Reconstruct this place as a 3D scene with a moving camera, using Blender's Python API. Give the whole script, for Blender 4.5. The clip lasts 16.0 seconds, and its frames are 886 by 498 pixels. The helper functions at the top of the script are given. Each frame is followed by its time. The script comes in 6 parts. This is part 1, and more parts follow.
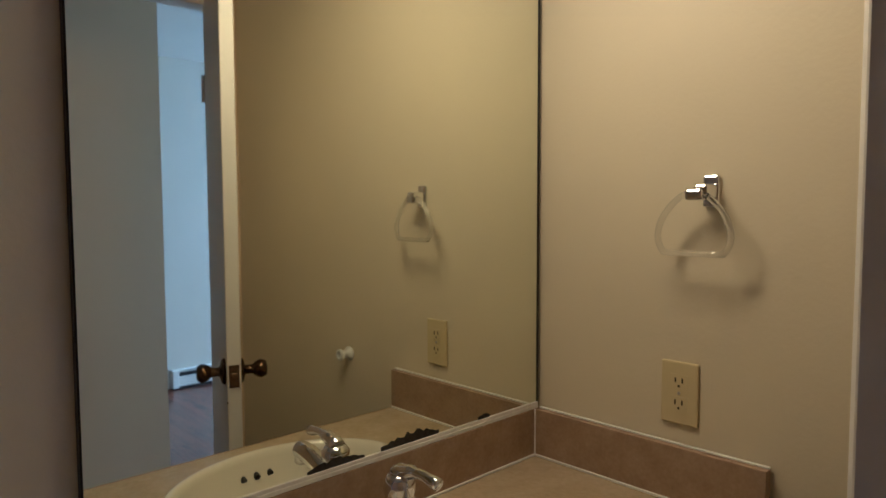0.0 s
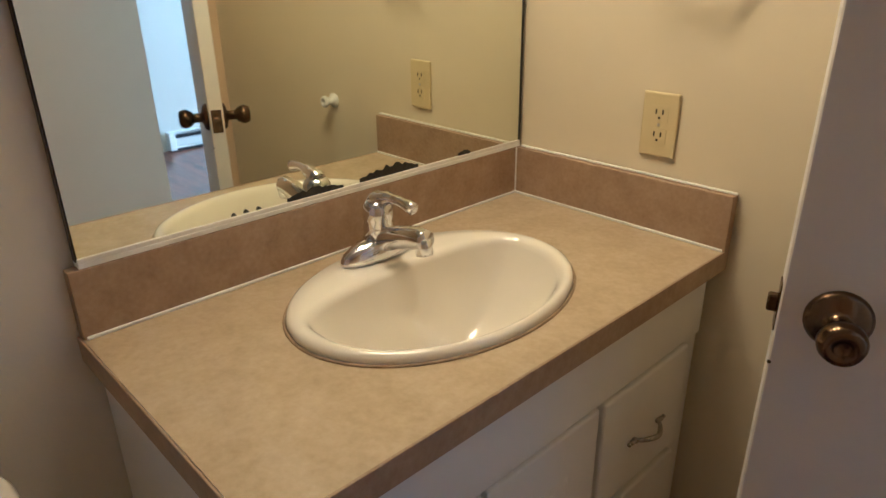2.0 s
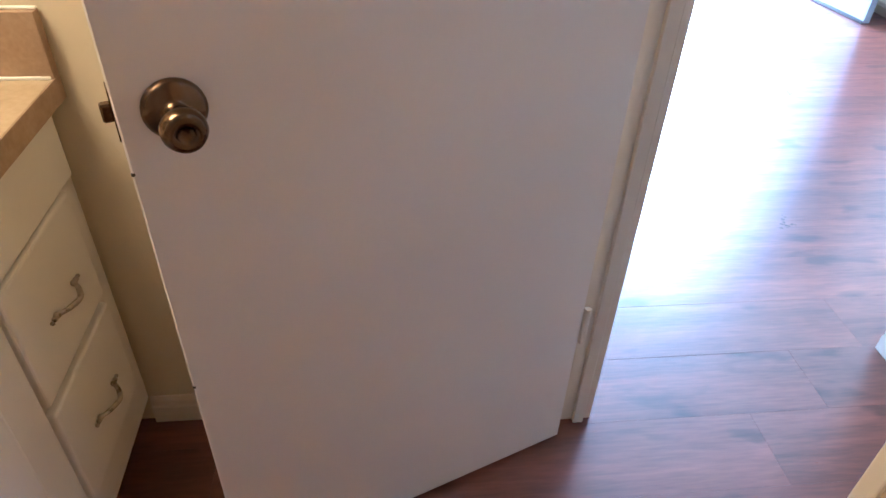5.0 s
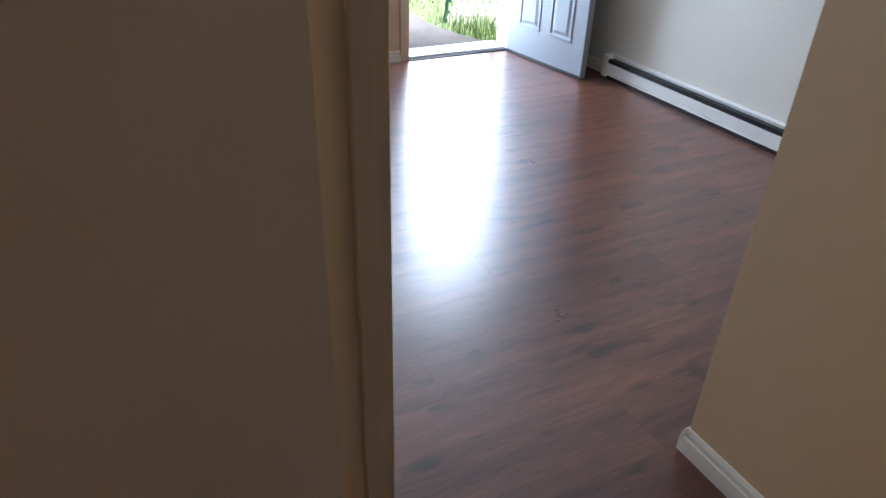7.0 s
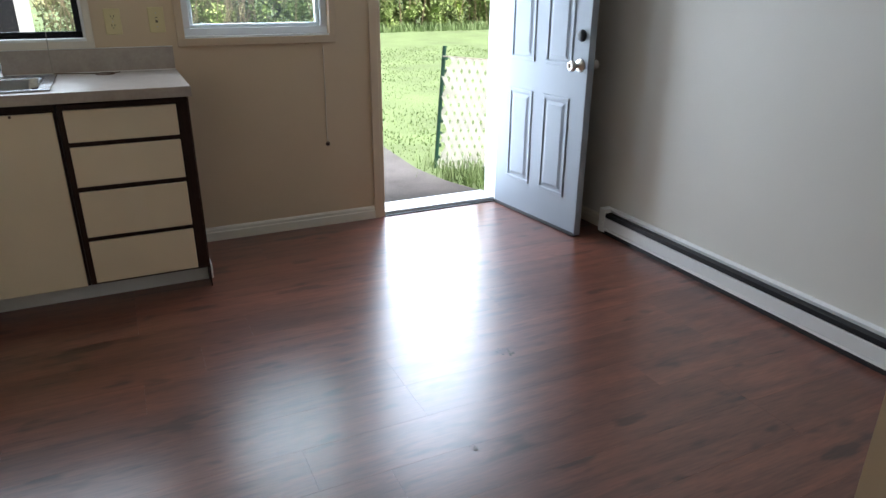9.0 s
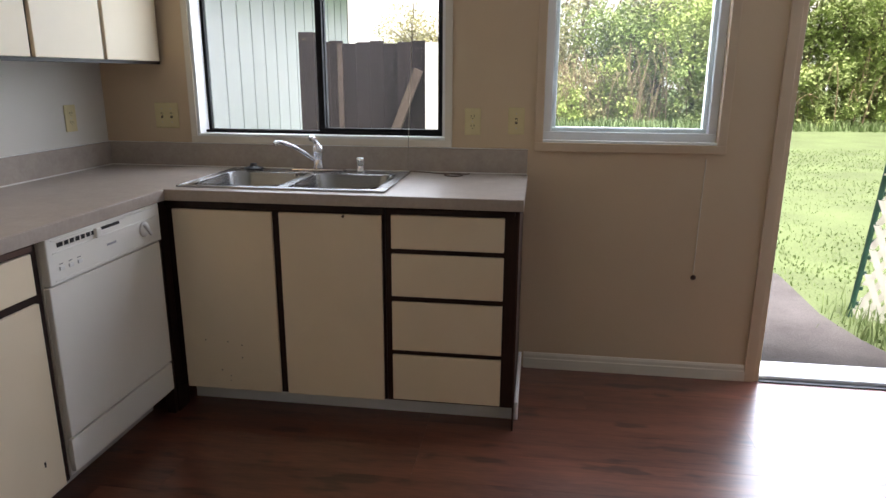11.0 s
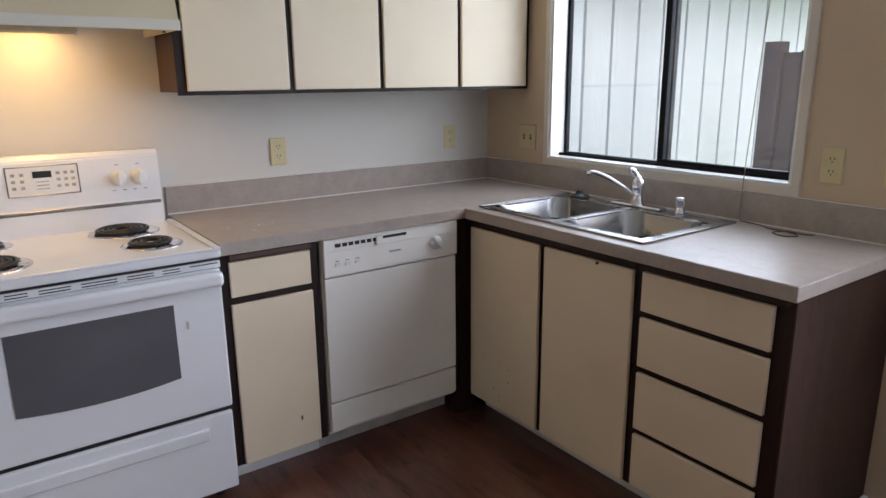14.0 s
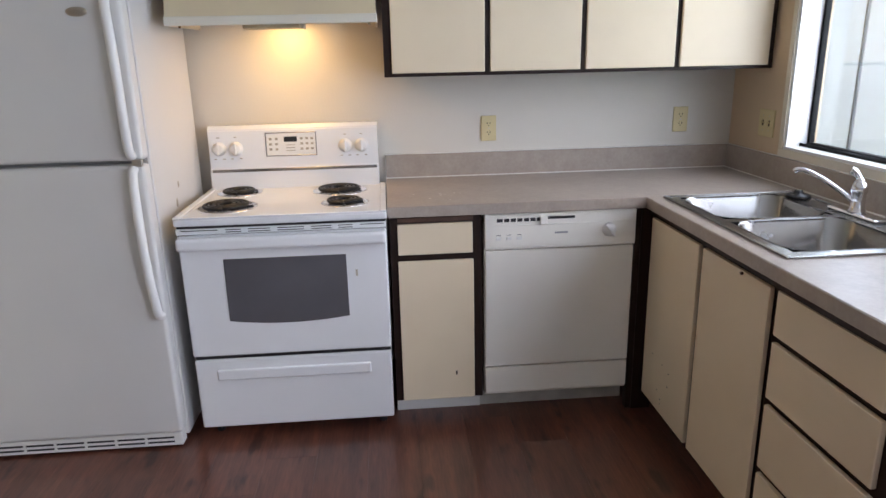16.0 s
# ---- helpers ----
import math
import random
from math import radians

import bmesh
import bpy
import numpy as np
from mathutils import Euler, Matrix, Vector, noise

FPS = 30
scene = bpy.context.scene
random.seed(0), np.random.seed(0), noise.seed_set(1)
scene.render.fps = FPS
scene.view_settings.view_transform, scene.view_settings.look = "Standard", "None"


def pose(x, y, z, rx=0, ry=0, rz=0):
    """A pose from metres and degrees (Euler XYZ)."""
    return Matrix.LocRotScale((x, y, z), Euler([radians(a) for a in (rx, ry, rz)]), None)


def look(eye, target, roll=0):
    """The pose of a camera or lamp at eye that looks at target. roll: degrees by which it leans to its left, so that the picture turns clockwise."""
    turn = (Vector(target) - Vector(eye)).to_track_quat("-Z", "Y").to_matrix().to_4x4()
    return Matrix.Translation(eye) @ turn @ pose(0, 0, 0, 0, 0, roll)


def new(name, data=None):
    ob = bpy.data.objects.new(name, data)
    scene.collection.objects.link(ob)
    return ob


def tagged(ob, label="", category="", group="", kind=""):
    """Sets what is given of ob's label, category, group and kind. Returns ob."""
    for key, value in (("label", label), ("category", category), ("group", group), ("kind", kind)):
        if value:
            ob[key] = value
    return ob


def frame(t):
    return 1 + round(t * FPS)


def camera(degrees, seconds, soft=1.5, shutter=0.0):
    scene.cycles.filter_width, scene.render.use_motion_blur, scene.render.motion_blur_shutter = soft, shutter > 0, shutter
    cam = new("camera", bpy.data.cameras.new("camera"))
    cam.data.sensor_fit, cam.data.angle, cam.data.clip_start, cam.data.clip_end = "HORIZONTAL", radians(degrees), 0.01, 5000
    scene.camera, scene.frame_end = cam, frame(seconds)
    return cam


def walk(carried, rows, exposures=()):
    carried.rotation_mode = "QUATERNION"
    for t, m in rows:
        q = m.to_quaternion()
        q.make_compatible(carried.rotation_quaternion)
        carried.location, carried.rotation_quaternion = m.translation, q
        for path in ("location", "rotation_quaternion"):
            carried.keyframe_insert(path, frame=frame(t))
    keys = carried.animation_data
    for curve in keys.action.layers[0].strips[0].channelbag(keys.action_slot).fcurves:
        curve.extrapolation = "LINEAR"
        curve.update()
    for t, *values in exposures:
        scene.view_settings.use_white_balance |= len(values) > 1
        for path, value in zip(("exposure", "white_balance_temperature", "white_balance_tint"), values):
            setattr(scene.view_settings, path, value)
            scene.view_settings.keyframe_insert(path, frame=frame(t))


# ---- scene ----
cam = camera(67.1, 16.0)
PATH = [
    (0, (0.895, -4.492, 1.347), (-0.547, -3.112, 1.221), -0.2),
    (0.5, (0.898, -4.488, 1.336), (-0.527, -3.115, 1.044), -0.4),
    (1, (0.902, -4.478, 1.321), (-0.503, -3.133, 0.857), -0.6),
    (1.5, (0.905, -4.473, 1.309), (-0.471, -3.167, 0.675), -0.7),
    (2, (0.924, -4.462, 1.283), (-0.41, -3.198, 0.493), -0.7),
    (2.5, (0.95, -4.454, 1.262), (-0.302, -3.24, 0.282), -0.8),
    (3, (0.945, -4.451, 1.253), (-0.161, -3.196, 0.158), -0.5),
    (3.5, (0.936, -4.435, 1.24), (0.129, -3.019, 0.082), 0.1),
    (4, (0.938, -4.43, 1.242), (0.508, -2.892, 0.039), 0.7),
    (4.5, (0.943, -4.421, 1.238), (0.876, -2.825, 0.035), 1.4),
    (5, (0.965, -4.396, 1.241), (1.165, -2.816, 0.032), 2.3),
    (5.2, (0.99, -4.375, 1.242), (1.275, -2.8, 0.042), 1.8),
    (7.3, (1.272, -3.941, 1.275), (2.116, -2.436, 0.265), 1.4),
    (7.5, (1.329, -3.889, 1.253), (2.2, -2.378, 0.275), 1.0),
    (7.8, (1.415, -3.828, 1.27), (2.312, -2.308, 0.327), 1.4),
    (8, (1.471, -3.781, 1.301), (2.374, -2.259, 0.369), 1.0),
    (8.2, (1.524, -3.738, 1.308), (2.434, -2.203, 0.406), 0.9),
    (10.3, (1.932, -3.192, 1.293), (2.079, -1.269, 0.763), 0.7),
    (10.5, (1.963, -3.11, 1.293), (1.973, -1.179, 0.773), 0.6),
    (11, (2.006, -2.918, 1.327), (1.735, -1.003, 0.819), 0.3),
    (11.5, (2.058, -2.74, 1.336), (1.537, -0.871, 0.849), 0.1),
    (12, (2.143, -2.554, 1.353), (1.279, -0.811, 0.887), -0.2),
    (12.5, (2.275, -2.494, 1.358), (1.152, -0.902, 0.91), -0.3),
    (13, (2.438, -2.445, 1.372), (1.122, -1.006, 0.927), -0.4),
    (13.5, (2.588, -2.328, 1.383), (1.133, -1.039, 0.914), -0.6),
    (14, (2.721, -2.232, 1.4), (1.142, -1.106, 0.912), -0.6),
    (14.5, (2.86, -2.121, 1.409), (1.171, -1.178, 0.901), -0.8),
    (15, (2.938, -1.975, 1.406), (1.143, -1.267, 0.879), -0.9),
    (15.5, (2.987, -1.773, 1.432), (1.112, -1.356, 0.875), -1.1),
    (16, (3.047, -1.605, 1.437), (1.131, -1.454, 0.882), -1.3),
]
walk(cam, [(t, look(eye, target, roll)) for t, eye, target, roll in PATH],
     exposures=[(0, 1.52, 4440, 12), (1, 2.2, 4470, 11), (2.5, 2.84, 4450, 11), (3.5, 3.25, 4480, 12), (4.5, 3.7, 4560, 15), (5.2, 3.5, 4600, 17),
                (7.3, 1.15, 6200, 17), (8.2, 1.0, 6300, 17), (10.3, 0.55, 6900, 19), (11.5, 0.9, 7000, 28), (13, 0.9, 6800, 28), (14.5, 0.98, 6700, 26), (16, 1.15, 6750, 26)])

# ---- light ----
world = bpy.data.worlds.new("sky")
scene.world = world
world.use_nodes = True
_wn = world.node_tree.nodes
_wn.clear()
_sky = _wn.new("ShaderNodeTexSky")
_sky.sky_type = "NISHITA"
_sky.sun_disc = False
_sky.sun_elevation, _sky.sun_rotation = radians(48), radians(120)
_sky.air_density, _sky.dust_density, _sky.ozone_density = 1.0, 6.0, 1.0
_hsv = _wn.new("ShaderNodeHueSaturation")
_hsv.inputs["Saturation"].default_value = 0.35
_bg = _wn.new("ShaderNodeBackground")
_bg.inputs["Strength"].default_value = 0.15
_out = _wn.new("ShaderNodeOutputWorld")
world.node_tree.links.new(_sky.outputs[0], _hsv.inputs["Color"])
world.node_tree.links.new(_hsv.outputs[0], _bg.inputs["Color"])
world.node_tree.links.new(_bg.outputs[0], _out.inputs["Surface"])

sun_data = bpy.data.lights.new("sun", "SUN")
sun_data.energy, sun_data.angle, sun_data.color = 5.0, radians(20), (1.0, 0.97, 0.94)
sun = new("sun", sun_data)
sun.matrix_world = look((3, 3, 20), (0.5, 9, 0))


def area_lamp(name, eye, target, size_x, size_y, watts, colour):
    d = bpy.data.lights.new(name, "AREA")
    d.shape, d.size, d.size_y, d.energy, d.color = "RECTANGLE", size_x, size_y, watts, colour
    o = new(name, d)
    o.matrix_world = look(eye, target)
    return o


# daylight through the open door and the two windows
DAY = (0.64, 0.82, 1.0)
area_lamp("door_daylight", (3.40, 0.16, 1.05), (3.40, -1.0, 0.95), 0.72, 1.95, 25, DAY)
area_lamp("sink_window_daylight", (1.03, 0.16, 1.55), (1.03, -1.0, 1.35), 1.05, 0.95, 9.8, DAY)
area_lamp("side_window_daylight", (2.38, 0.16, 1.55), (2.38, -1.0, 1.35), 0.62, 0.95, 8, DAY)


# ---- materials ----
def mat(name, col, rough=0.5, metal=0.0, var=0.08, scale=6.0, bump=0.03, bscale=180.0, stretch=(1, 1, 1), spec=0.5,
        coat=0.0, rvar=0.08, transmission=0.0, emit=None, fine=0.0, objrand=0.0):
    m = bpy.data.materials.new(name)
    m.use_nodes = True
    n, l = m.node_tree.nodes, m.node_tree.links
    b = n["Principled BSDF"]
    b.inputs["Roughness"].default_value, b.inputs["Metallic"].default_value = rough, metal
    b.inputs["Specular IOR Level"].default_value, b.inputs["Coat Weight"].default_value = spec, coat
    b.inputs["Transmission Weight"].default_value = transmission
    if emit:
        b.inputs["Emission Color"].default_value, b.inputs["Emission Strength"].default_value = (*emit[0], 1), emit[1]
    tc, mp = n.new("ShaderNodeTexCoord"), n.new("ShaderNodeMapping")
    mp.inputs["Scale"].default_value = stretch
    l.new(tc.outputs["Object"], mp.inputs["Vector"])
    big = n.new("ShaderNodeTexNoise")
    big.inputs["Scale"].default_value, big.inputs["Detail"].default_value = scale, 5
    small = n.new("ShaderNodeTexNoise")
    small.inputs["Scale"].default_value, small.inputs["Detail"].default_value = bscale, 3
    l.new(mp.outputs[0], big.inputs["Vector"])
    l.new(mp.outputs[0], small.inputs["Vector"])
    ramp = n.new("ShaderNodeMapRange")
    ramp.inputs[1].default_value, ramp.inputs[2].default_value = 0.3, 0.7
    ramp.inputs[3].default_value, ramp.inputs[4].default_value = 1 - var, 1 + var
    l.new(big.outputs[0], ramp.inputs[0])
    last = ramp.outputs[0]
    if fine:
        r2 = n.new("ShaderNodeMapRange")
        r2.inputs[1].default_value, r2.inputs[2].default_value = 0.3, 0.7
        r2.inputs[3].default_value, r2.inputs[4].default_value = 1 - fine, 1 + fine
        l.new(small.outputs[0], r2.inputs[0])
        mu = n.new("ShaderNodeMath")
        mu.operation = "MULTIPLY"
        l.new(last, mu.inputs[0]), l.new(r2.outputs[0], mu.inputs[1])
        last = mu.outputs[0]
    if objrand:
        oi = n.new("ShaderNodeObjectInfo")
        r3 = n.new("ShaderNodeMapRange")
        r3.inputs[3].default_value, r3.inputs[4].default_value = 1 - objrand, 1 + objrand
        l.new(oi.outputs["Random"], r3.inputs[0])
        mu = n.new("ShaderNodeMath")
        mu.operation = "MULTIPLY"
        l.new(last, mu.inputs[0]), l.new(r3.outputs[0], mu.inputs[1])
        last = mu.outputs[0]
    vm = n.new("ShaderNodeVectorMath")
    vm.operation = "SCALE"
    vm.inputs[0].default_value = col
    l.new(last, vm.inputs["Scale"])
    l.new(vm.outputs[0], b.inputs["Base Color"])
    rr = n.new("ShaderNodeMapRange")
    rr.inputs[3].default_value, rr.inputs[4].default_value = max(0.02, rough - rvar), min(1, rough + rvar)
    l.new(big.outputs[0], rr.inputs[0])
    l.new(rr.outputs[0], b.inputs["Roughness"])
    if bump:
        bp = n.new("ShaderNodeBump")
        bp.inputs["Strength"].default_value, bp.inputs["Distance"].default_value = bump, 0.01
        l.new(small.outputs[0], bp.inputs["Height"])
        l.new(bp.outputs[0], b.inputs["Normal"])
    return m


def mottled(name, c1, c2, c3, rough, scale, bump=0.02):
    """Laminate with a mottled stone pattern of three tones."""
    m = mat(name, c1, rough, var=0.05, scale=3, bump=bump, bscale=300)
    n, l = m.node_tree.nodes, m.node_tree.links
    b = n["Principled BSDF"]
    tc = n.new("ShaderNodeTexCoord")
    a, c = n.new("ShaderNodeTexNoise"), n.new("ShaderNodeTexNoise")
    a.inputs["Scale"].default_value, a.inputs["Detail"].default_value, a.inputs["Roughness"].default_value = scale, 6, 0.65
    c.inputs["Scale"].default_value, c.inputs["Detail"].default_value = scale * 6, 4
    l.new(tc.outputs["Object"], a.inputs["Vector"]), l.new(tc.outputs["Object"], c.inputs["Vector"])
    r = n.new("ShaderNodeValToRGB")
    r.color_ramp.elements[0].position, r.color_ramp.elements[0].color = 0.32, (*c2, 1)
    r.color_ramp.elements[1].position, r.color_ramp.elements[1].color = 0.68, (*c3, 1)
    e = r.color_ramp.elements.new(0.5)
    e.color = (*c1, 1)
    mx = n.new("ShaderNodeMix")
    mx.inputs["Factor"].default_value = 0.35
    l.new(a.outputs[0], mx.inputs["A"]), l.new(c.outputs[0], mx.inputs["B"])
    l.new(mx.outputs["Result"], r.inputs[0])
    l.new(r.outputs[0], b.inputs["Base Color"])
    return m


def wood(name, light, dark, rough, axis=0, scale=1.0, contrast=1.0, objrand=0.12, spec=0.5, knots=False, coat=0.0):
    """Long-grained wood or laminate; the grain runs along the axis. Random per object shifts it."""
    m = bpy.data.materials.new(name)
    m.use_nodes = True
    n, l = m.node_tree.nodes, m.node_tree.links
    b = n["Principled BSDF"]
    b.inputs["Specular IOR Level"].default_value = spec
    b.inputs["Coat Weight"].default_value, b.inputs["Coat Roughness"].default_value = coat, 0.24
    tc, mp, oi = n.new("ShaderNodeTexCoord"), n.new("ShaderNodeMapping"), n.new("ShaderNodeObjectInfo")
    s = [9 * scale] * 3
    s[axis] = 0.9 * scale
    mp.inputs["Scale"].default_value = s
    sh = n.new("ShaderNodeVectorMath")
    sh.operation = "SCALE"
    sh.inputs[0].default_value = (37, 53, 11)
    l.new(oi.outputs["Random"], sh.inputs["Scale"])
    l.new(tc.outputs["Object"], mp.inputs["Vector"]), l.new(sh.outputs[0], mp.inputs["Location"])
    big, fine = n.new("ShaderNodeTexNoise"), n.new("ShaderNodeTexNoise")
    big.inputs["Scale"].default_value, big.inputs["Detail"].default_value, big.inputs["Distortion"].default_value = 1.6, 6, 0.6
    fine.inputs["Scale"].default_value, fine.inputs["Detail"].default_value = 14, 5
    l.new(mp.outputs[0], big.inputs["Vector"]), l.new(mp.outputs[0], fine.inputs["Vector"])
    mx = n.new("ShaderNodeMix")
    mx.inputs["Factor"].default_value = 0.4
    l.new(big.outputs[0], mx.inputs["A"]), l.new(fine.outputs[0], mx.inputs["B"])
    r = n.new("ShaderNodeValToRGB")
    r.color_ramp.elements[0].position, r.color_ramp.elements[0].color = 0.5 - 0.2 / contrast, (*dark, 1)
    r.color_ramp.elements[1].position, r.color_ramp.elements[1].color = 0.5 + 0.2 / contrast, (*light, 1)
    l.new(mx.outputs["Result"], r.inputs[0])
    col = r.outputs[0]
    if knots:
        km = n.new("ShaderNodeMapping")
        ks = [17.0, 17.0, 17.0]
        ks[axis] = 6.0
        km.inputs["Scale"].default_value = ks
        l.new(tc.outputs["Object"], km.inputs["Vector"]), l.new(sh.outputs[0], km.inputs["Location"])
        v = n.new("ShaderNodeTexNoise")
        v.inputs["Scale"].default_value, v.inputs["Detail"].default_value = 0.8, 2
        l.new(km.outputs[0], v.inputs["Vector"])
        kr = n.new("ShaderNodeMapRange")
        kr.inputs[1].default_value, kr.inputs[2].default_value = 0.60, 0.70
        kr.inputs[3].default_value, kr.inputs[4].default_value = 1.0, 0.38
        l.new(v.outputs[0], kr.inputs[0])
        kv = n.new("ShaderNodeVectorMath")
        kv.operation = "SCALE"
        l.new(col, kv.inputs[0]), l.new(kr.outputs[0], kv.inputs["Scale"])
        col = kv.outputs[0]
    sc = n.new("ShaderNodeVectorMath")
    sc.operation = "SCALE"
    rr = n.new("ShaderNodeMapRange")
    rr.inputs[3].default_value, rr.inputs[4].default_value = 1 - objrand, 1 + objrand
    l.new(oi.outputs["Random"], rr.inputs[0])
    l.new(col, sc.inputs[0]), l.new(rr.outputs[0], sc.inputs["Scale"])
    l.new(sc.outputs[0], b.inputs["Base Color"])
    r4 = n.new("ShaderNodeMapRange")
    r4.inputs[3].default_value, r4.inputs[4].default_value = rough + 0.06, rough - 0.05
    l.new(fine.outputs[0], r4.inputs[0]), l.new(r4.outputs[0], b.inputs["Roughness"])
    bp = n.new("ShaderNodeBump")
    bp.inputs["Strength"].default_value, bp.inputs["Distance"].default_value = 0.05, 0.004
    l.new(fine.outputs[0], bp.inputs["Height"]), l.new(bp.outputs[0], b.inputs["Normal"])
    return m


def glass(name, tint=(0.97, 0.99, 0.98), haze=0.004):
    """Thin clear pane: mostly see-through, with a faint mirror gloss and a film of dust that also adds over-exposed
    haze.
    """
    m = bpy.data.materials.new(name)
    m.use_nodes = True
    n, l = m.node_tree.nodes, m.node_tree.links
    n.clear()
    o, mx, t, g, f = (n.new("ShaderNode" + k) for k in ("OutputMaterial", "MixShader", "BsdfTransparent", "BsdfGlossy", "LayerWeight"))
    t.inputs["Color"].default_value = (*tint, 1)
    g.inputs["Roughness"].default_value = 0.02
    f.inputs["Blend"].default_value = 0.12
    l.new(f.outputs["Facing"], mx.inputs[0]), l.new(t.outputs[0], mx.inputs[1]), l.new(g.outputs[0], mx.inputs[2])
    dust, film_, tc, nz, mr_ = (n.new("ShaderNode" + k) for k in ("BsdfTranslucent", "MixShader", "TexCoord", "TexNoise", "MapRange"))
    dust.inputs["Color"].default_value = (0.85, 0.88, 0.9, 1)
    nz.inputs["Scale"].default_value, nz.inputs["Detail"].default_value = 3.0, 4
    mr_.inputs[3].default_value, mr_.inputs[4].default_value = haze * 0.6, haze * 1.4
    l.new(tc.outputs["Object"], nz.inputs["Vector"]), l.new(nz.outputs[0], mr_.inputs[0])
    l.new(mr_.outputs[0], film_.inputs[0]), l.new(mx.outputs[0], film_.inputs[1]), l.new(dust.outputs[0], film_.inputs[2])
    l.new(film_.outputs[0], o.inputs["Surface"])
    return m


# tan here holds the warm bounced light of the shaded walls
WALL = mat("wall_paint", (0.63, 0.475, 0.315), 0.58, var=0.03, scale=1.5, bump=0.05, bscale=110)
CREAM_WALL = mat("cream_wall_paint", (0.72, 0.635, 0.455), 0.55, var=0.03, scale=1.5, bump=0.05, bscale=110)
# paler tone puts cool daylight into the colour of the west and east walls
DAYLIT_WALL = mat("daylit_wall_paint", (0.67, 0.63, 0.56), 0.58, var=0.03, scale=1.5, bump=0.05, bscale=110)
CEIL = mat("ceiling_paint", (0.70, 0.68, 0.63), 0.8, var=0.03, scale=2, bump=0.3, bscale=90)
TRIM = mat("trim_paint", (0.70, 0.63, 0.52), 0.4, var=0.03, scale=4, bump=0.03, bscale=60)
# trim toned down to tan for the shade on the north wall
SHADE_TRIM = mat("shade_tan_trim_paint", (0.62, 0.47, 0.32), 0.42, var=0.04, scale=4, bump=0.03, bscale=60)
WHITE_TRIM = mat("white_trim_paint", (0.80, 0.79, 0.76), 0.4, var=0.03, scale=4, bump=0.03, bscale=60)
DOOR_WHITE = mat("door_paint", (0.74, 0.70, 0.66), 0.45, var=0.03, scale=2, bump=0.04, bscale=40)
DOOR_GREY = mat("primed_steel_door", (0.30, 0.335, 0.37), 0.45, var=0.04, scale=2.5, bump=0.05, bscale=120, stretch=(1, 1, 0.15))
CREAM = mat("cream_laminate", (0.78, 0.645, 0.465), 0.42, var=0.035, scale=3, bump=0.03, bscale=250)
DARKWOOD = wood("dark_stained_wood", (0.036, 0.015, 0.010), (0.013, 0.006, 0.004), 0.42, axis=2, scale=1.6, spec=0.25)
# darker copy of the brown veneer: the base panel's shade is in the colour
SHADED_VENEER = wood("shaded_end_veneer", (0.060, 0.027, 0.017), (0.030, 0.014, 0.009), 0.5, axis=2, scale=1.5, spec=0.3)
BROWNWOOD = wood("brown_veneer", (0.115, 0.050, 0.028), (0.058, 0.026, 0.016), 0.45, axis=2, scale=1.5)
COUNTER = mottled("taupe_laminate", (0.385, 0.320, 0.270), (0.335, 0.275, 0.230), (0.43, 0.365, 0.31), 0.38, 14)
VCOUNTER = mottled("tan_laminate", (0.47, 0.37, 0.23), (0.39, 0.30, 0.175), (0.54, 0.44, 0.30), 0.36, 16)
VEDGE = mottled("tan_laminate_edge", (0.36, 0.25, 0.155), (0.29, 0.19, 0.115), (0.43, 0.31, 0.20), 0.42, 22)
CAULK = mat("white_caulk", (0.80, 0.78, 0.73), 0.45, var=0.08, scale=30, bump=0.1, bscale=90)
FLOOR = wood("walnut_laminate", (0.215, 0.073, 0.043), (0.055, 0.018, 0.012), 0.30, axis=0, scale=1.1, contrast=0.95, objrand=0.13, knots=True, spec=0.7, coat=0.45)
GROUT = mat("floor_joint", (0.035, 0.017, 0.012), 0.6)
ENAMEL = mat("white_enamel", (0.80, 0.81, 0.82), 0.22, var=0.02, scale=3, bump=0.0, coat=0.3)
FRIDGE = mat("textured_white_enamel", (0.64, 0.63, 0.61), 0.38, var=0.02, scale=3, bump=0.12, bscale=420)
PLASTIC = mat("white_plastic", (0.78, 0.77, 0.74), 0.35, var=0.02, scale=8, bump=0.0)
DWWHITE = mat("off_white_enamel", (0.83, 0.80, 0.73), 0.32, var=0.025, scale=3, bump=0.0)
BLACK = mat("black_plastic", (0.015, 0.015, 0.016), 0.4, var=0.1, scale=20, bump=0.0)
COIL = mat("black_heating_coil", (0.022, 0.021, 0.020), 0.45, metal=0.4, var=0.2, scale=30, bump=0.1)
OVENGLASS = mat("smoked_oven_glass", (0.105, 0.105, 0.118), 0.24, var=0.08, scale=4, bump=0.0, coat=0.6)
CHROME = mat("chrome", (0.82, 0.82, 0.84), 0.09, metal=1.0, var=0.02, scale=20, bump=0.0, rvar=0.04)
STEEL = mat("brushed_steel", (0.36, 0.355, 0.35), 0.25, metal=1.0, var=0.06, scale=3, bump=0.04, bscale=120, stretch=(0.15, 1, 1))
PEWTER = mat("dark_pewter", (0.38, 0.35, 0.31), 0.28, metal=1.0, var=0.25, scale=60, bump=0.1)
BRASS = mat("dark_bronze", (0.13, 0.085, 0.048), 0.24, metal=1.0, var=0.3, scale=25, bump=0.04)
NICKEL = mat("satin_nickel", (0.60, 0.57, 0.52), 0.3, metal=1.0, var=0.05, scale=20, bump=0.0)
PORCELAIN = mat("bisque_porcelain", (0.80, 0.75, 0.65), 0.10, var=0.015, scale=5, bump=0.0, coat=0.5, rvar=0.03)
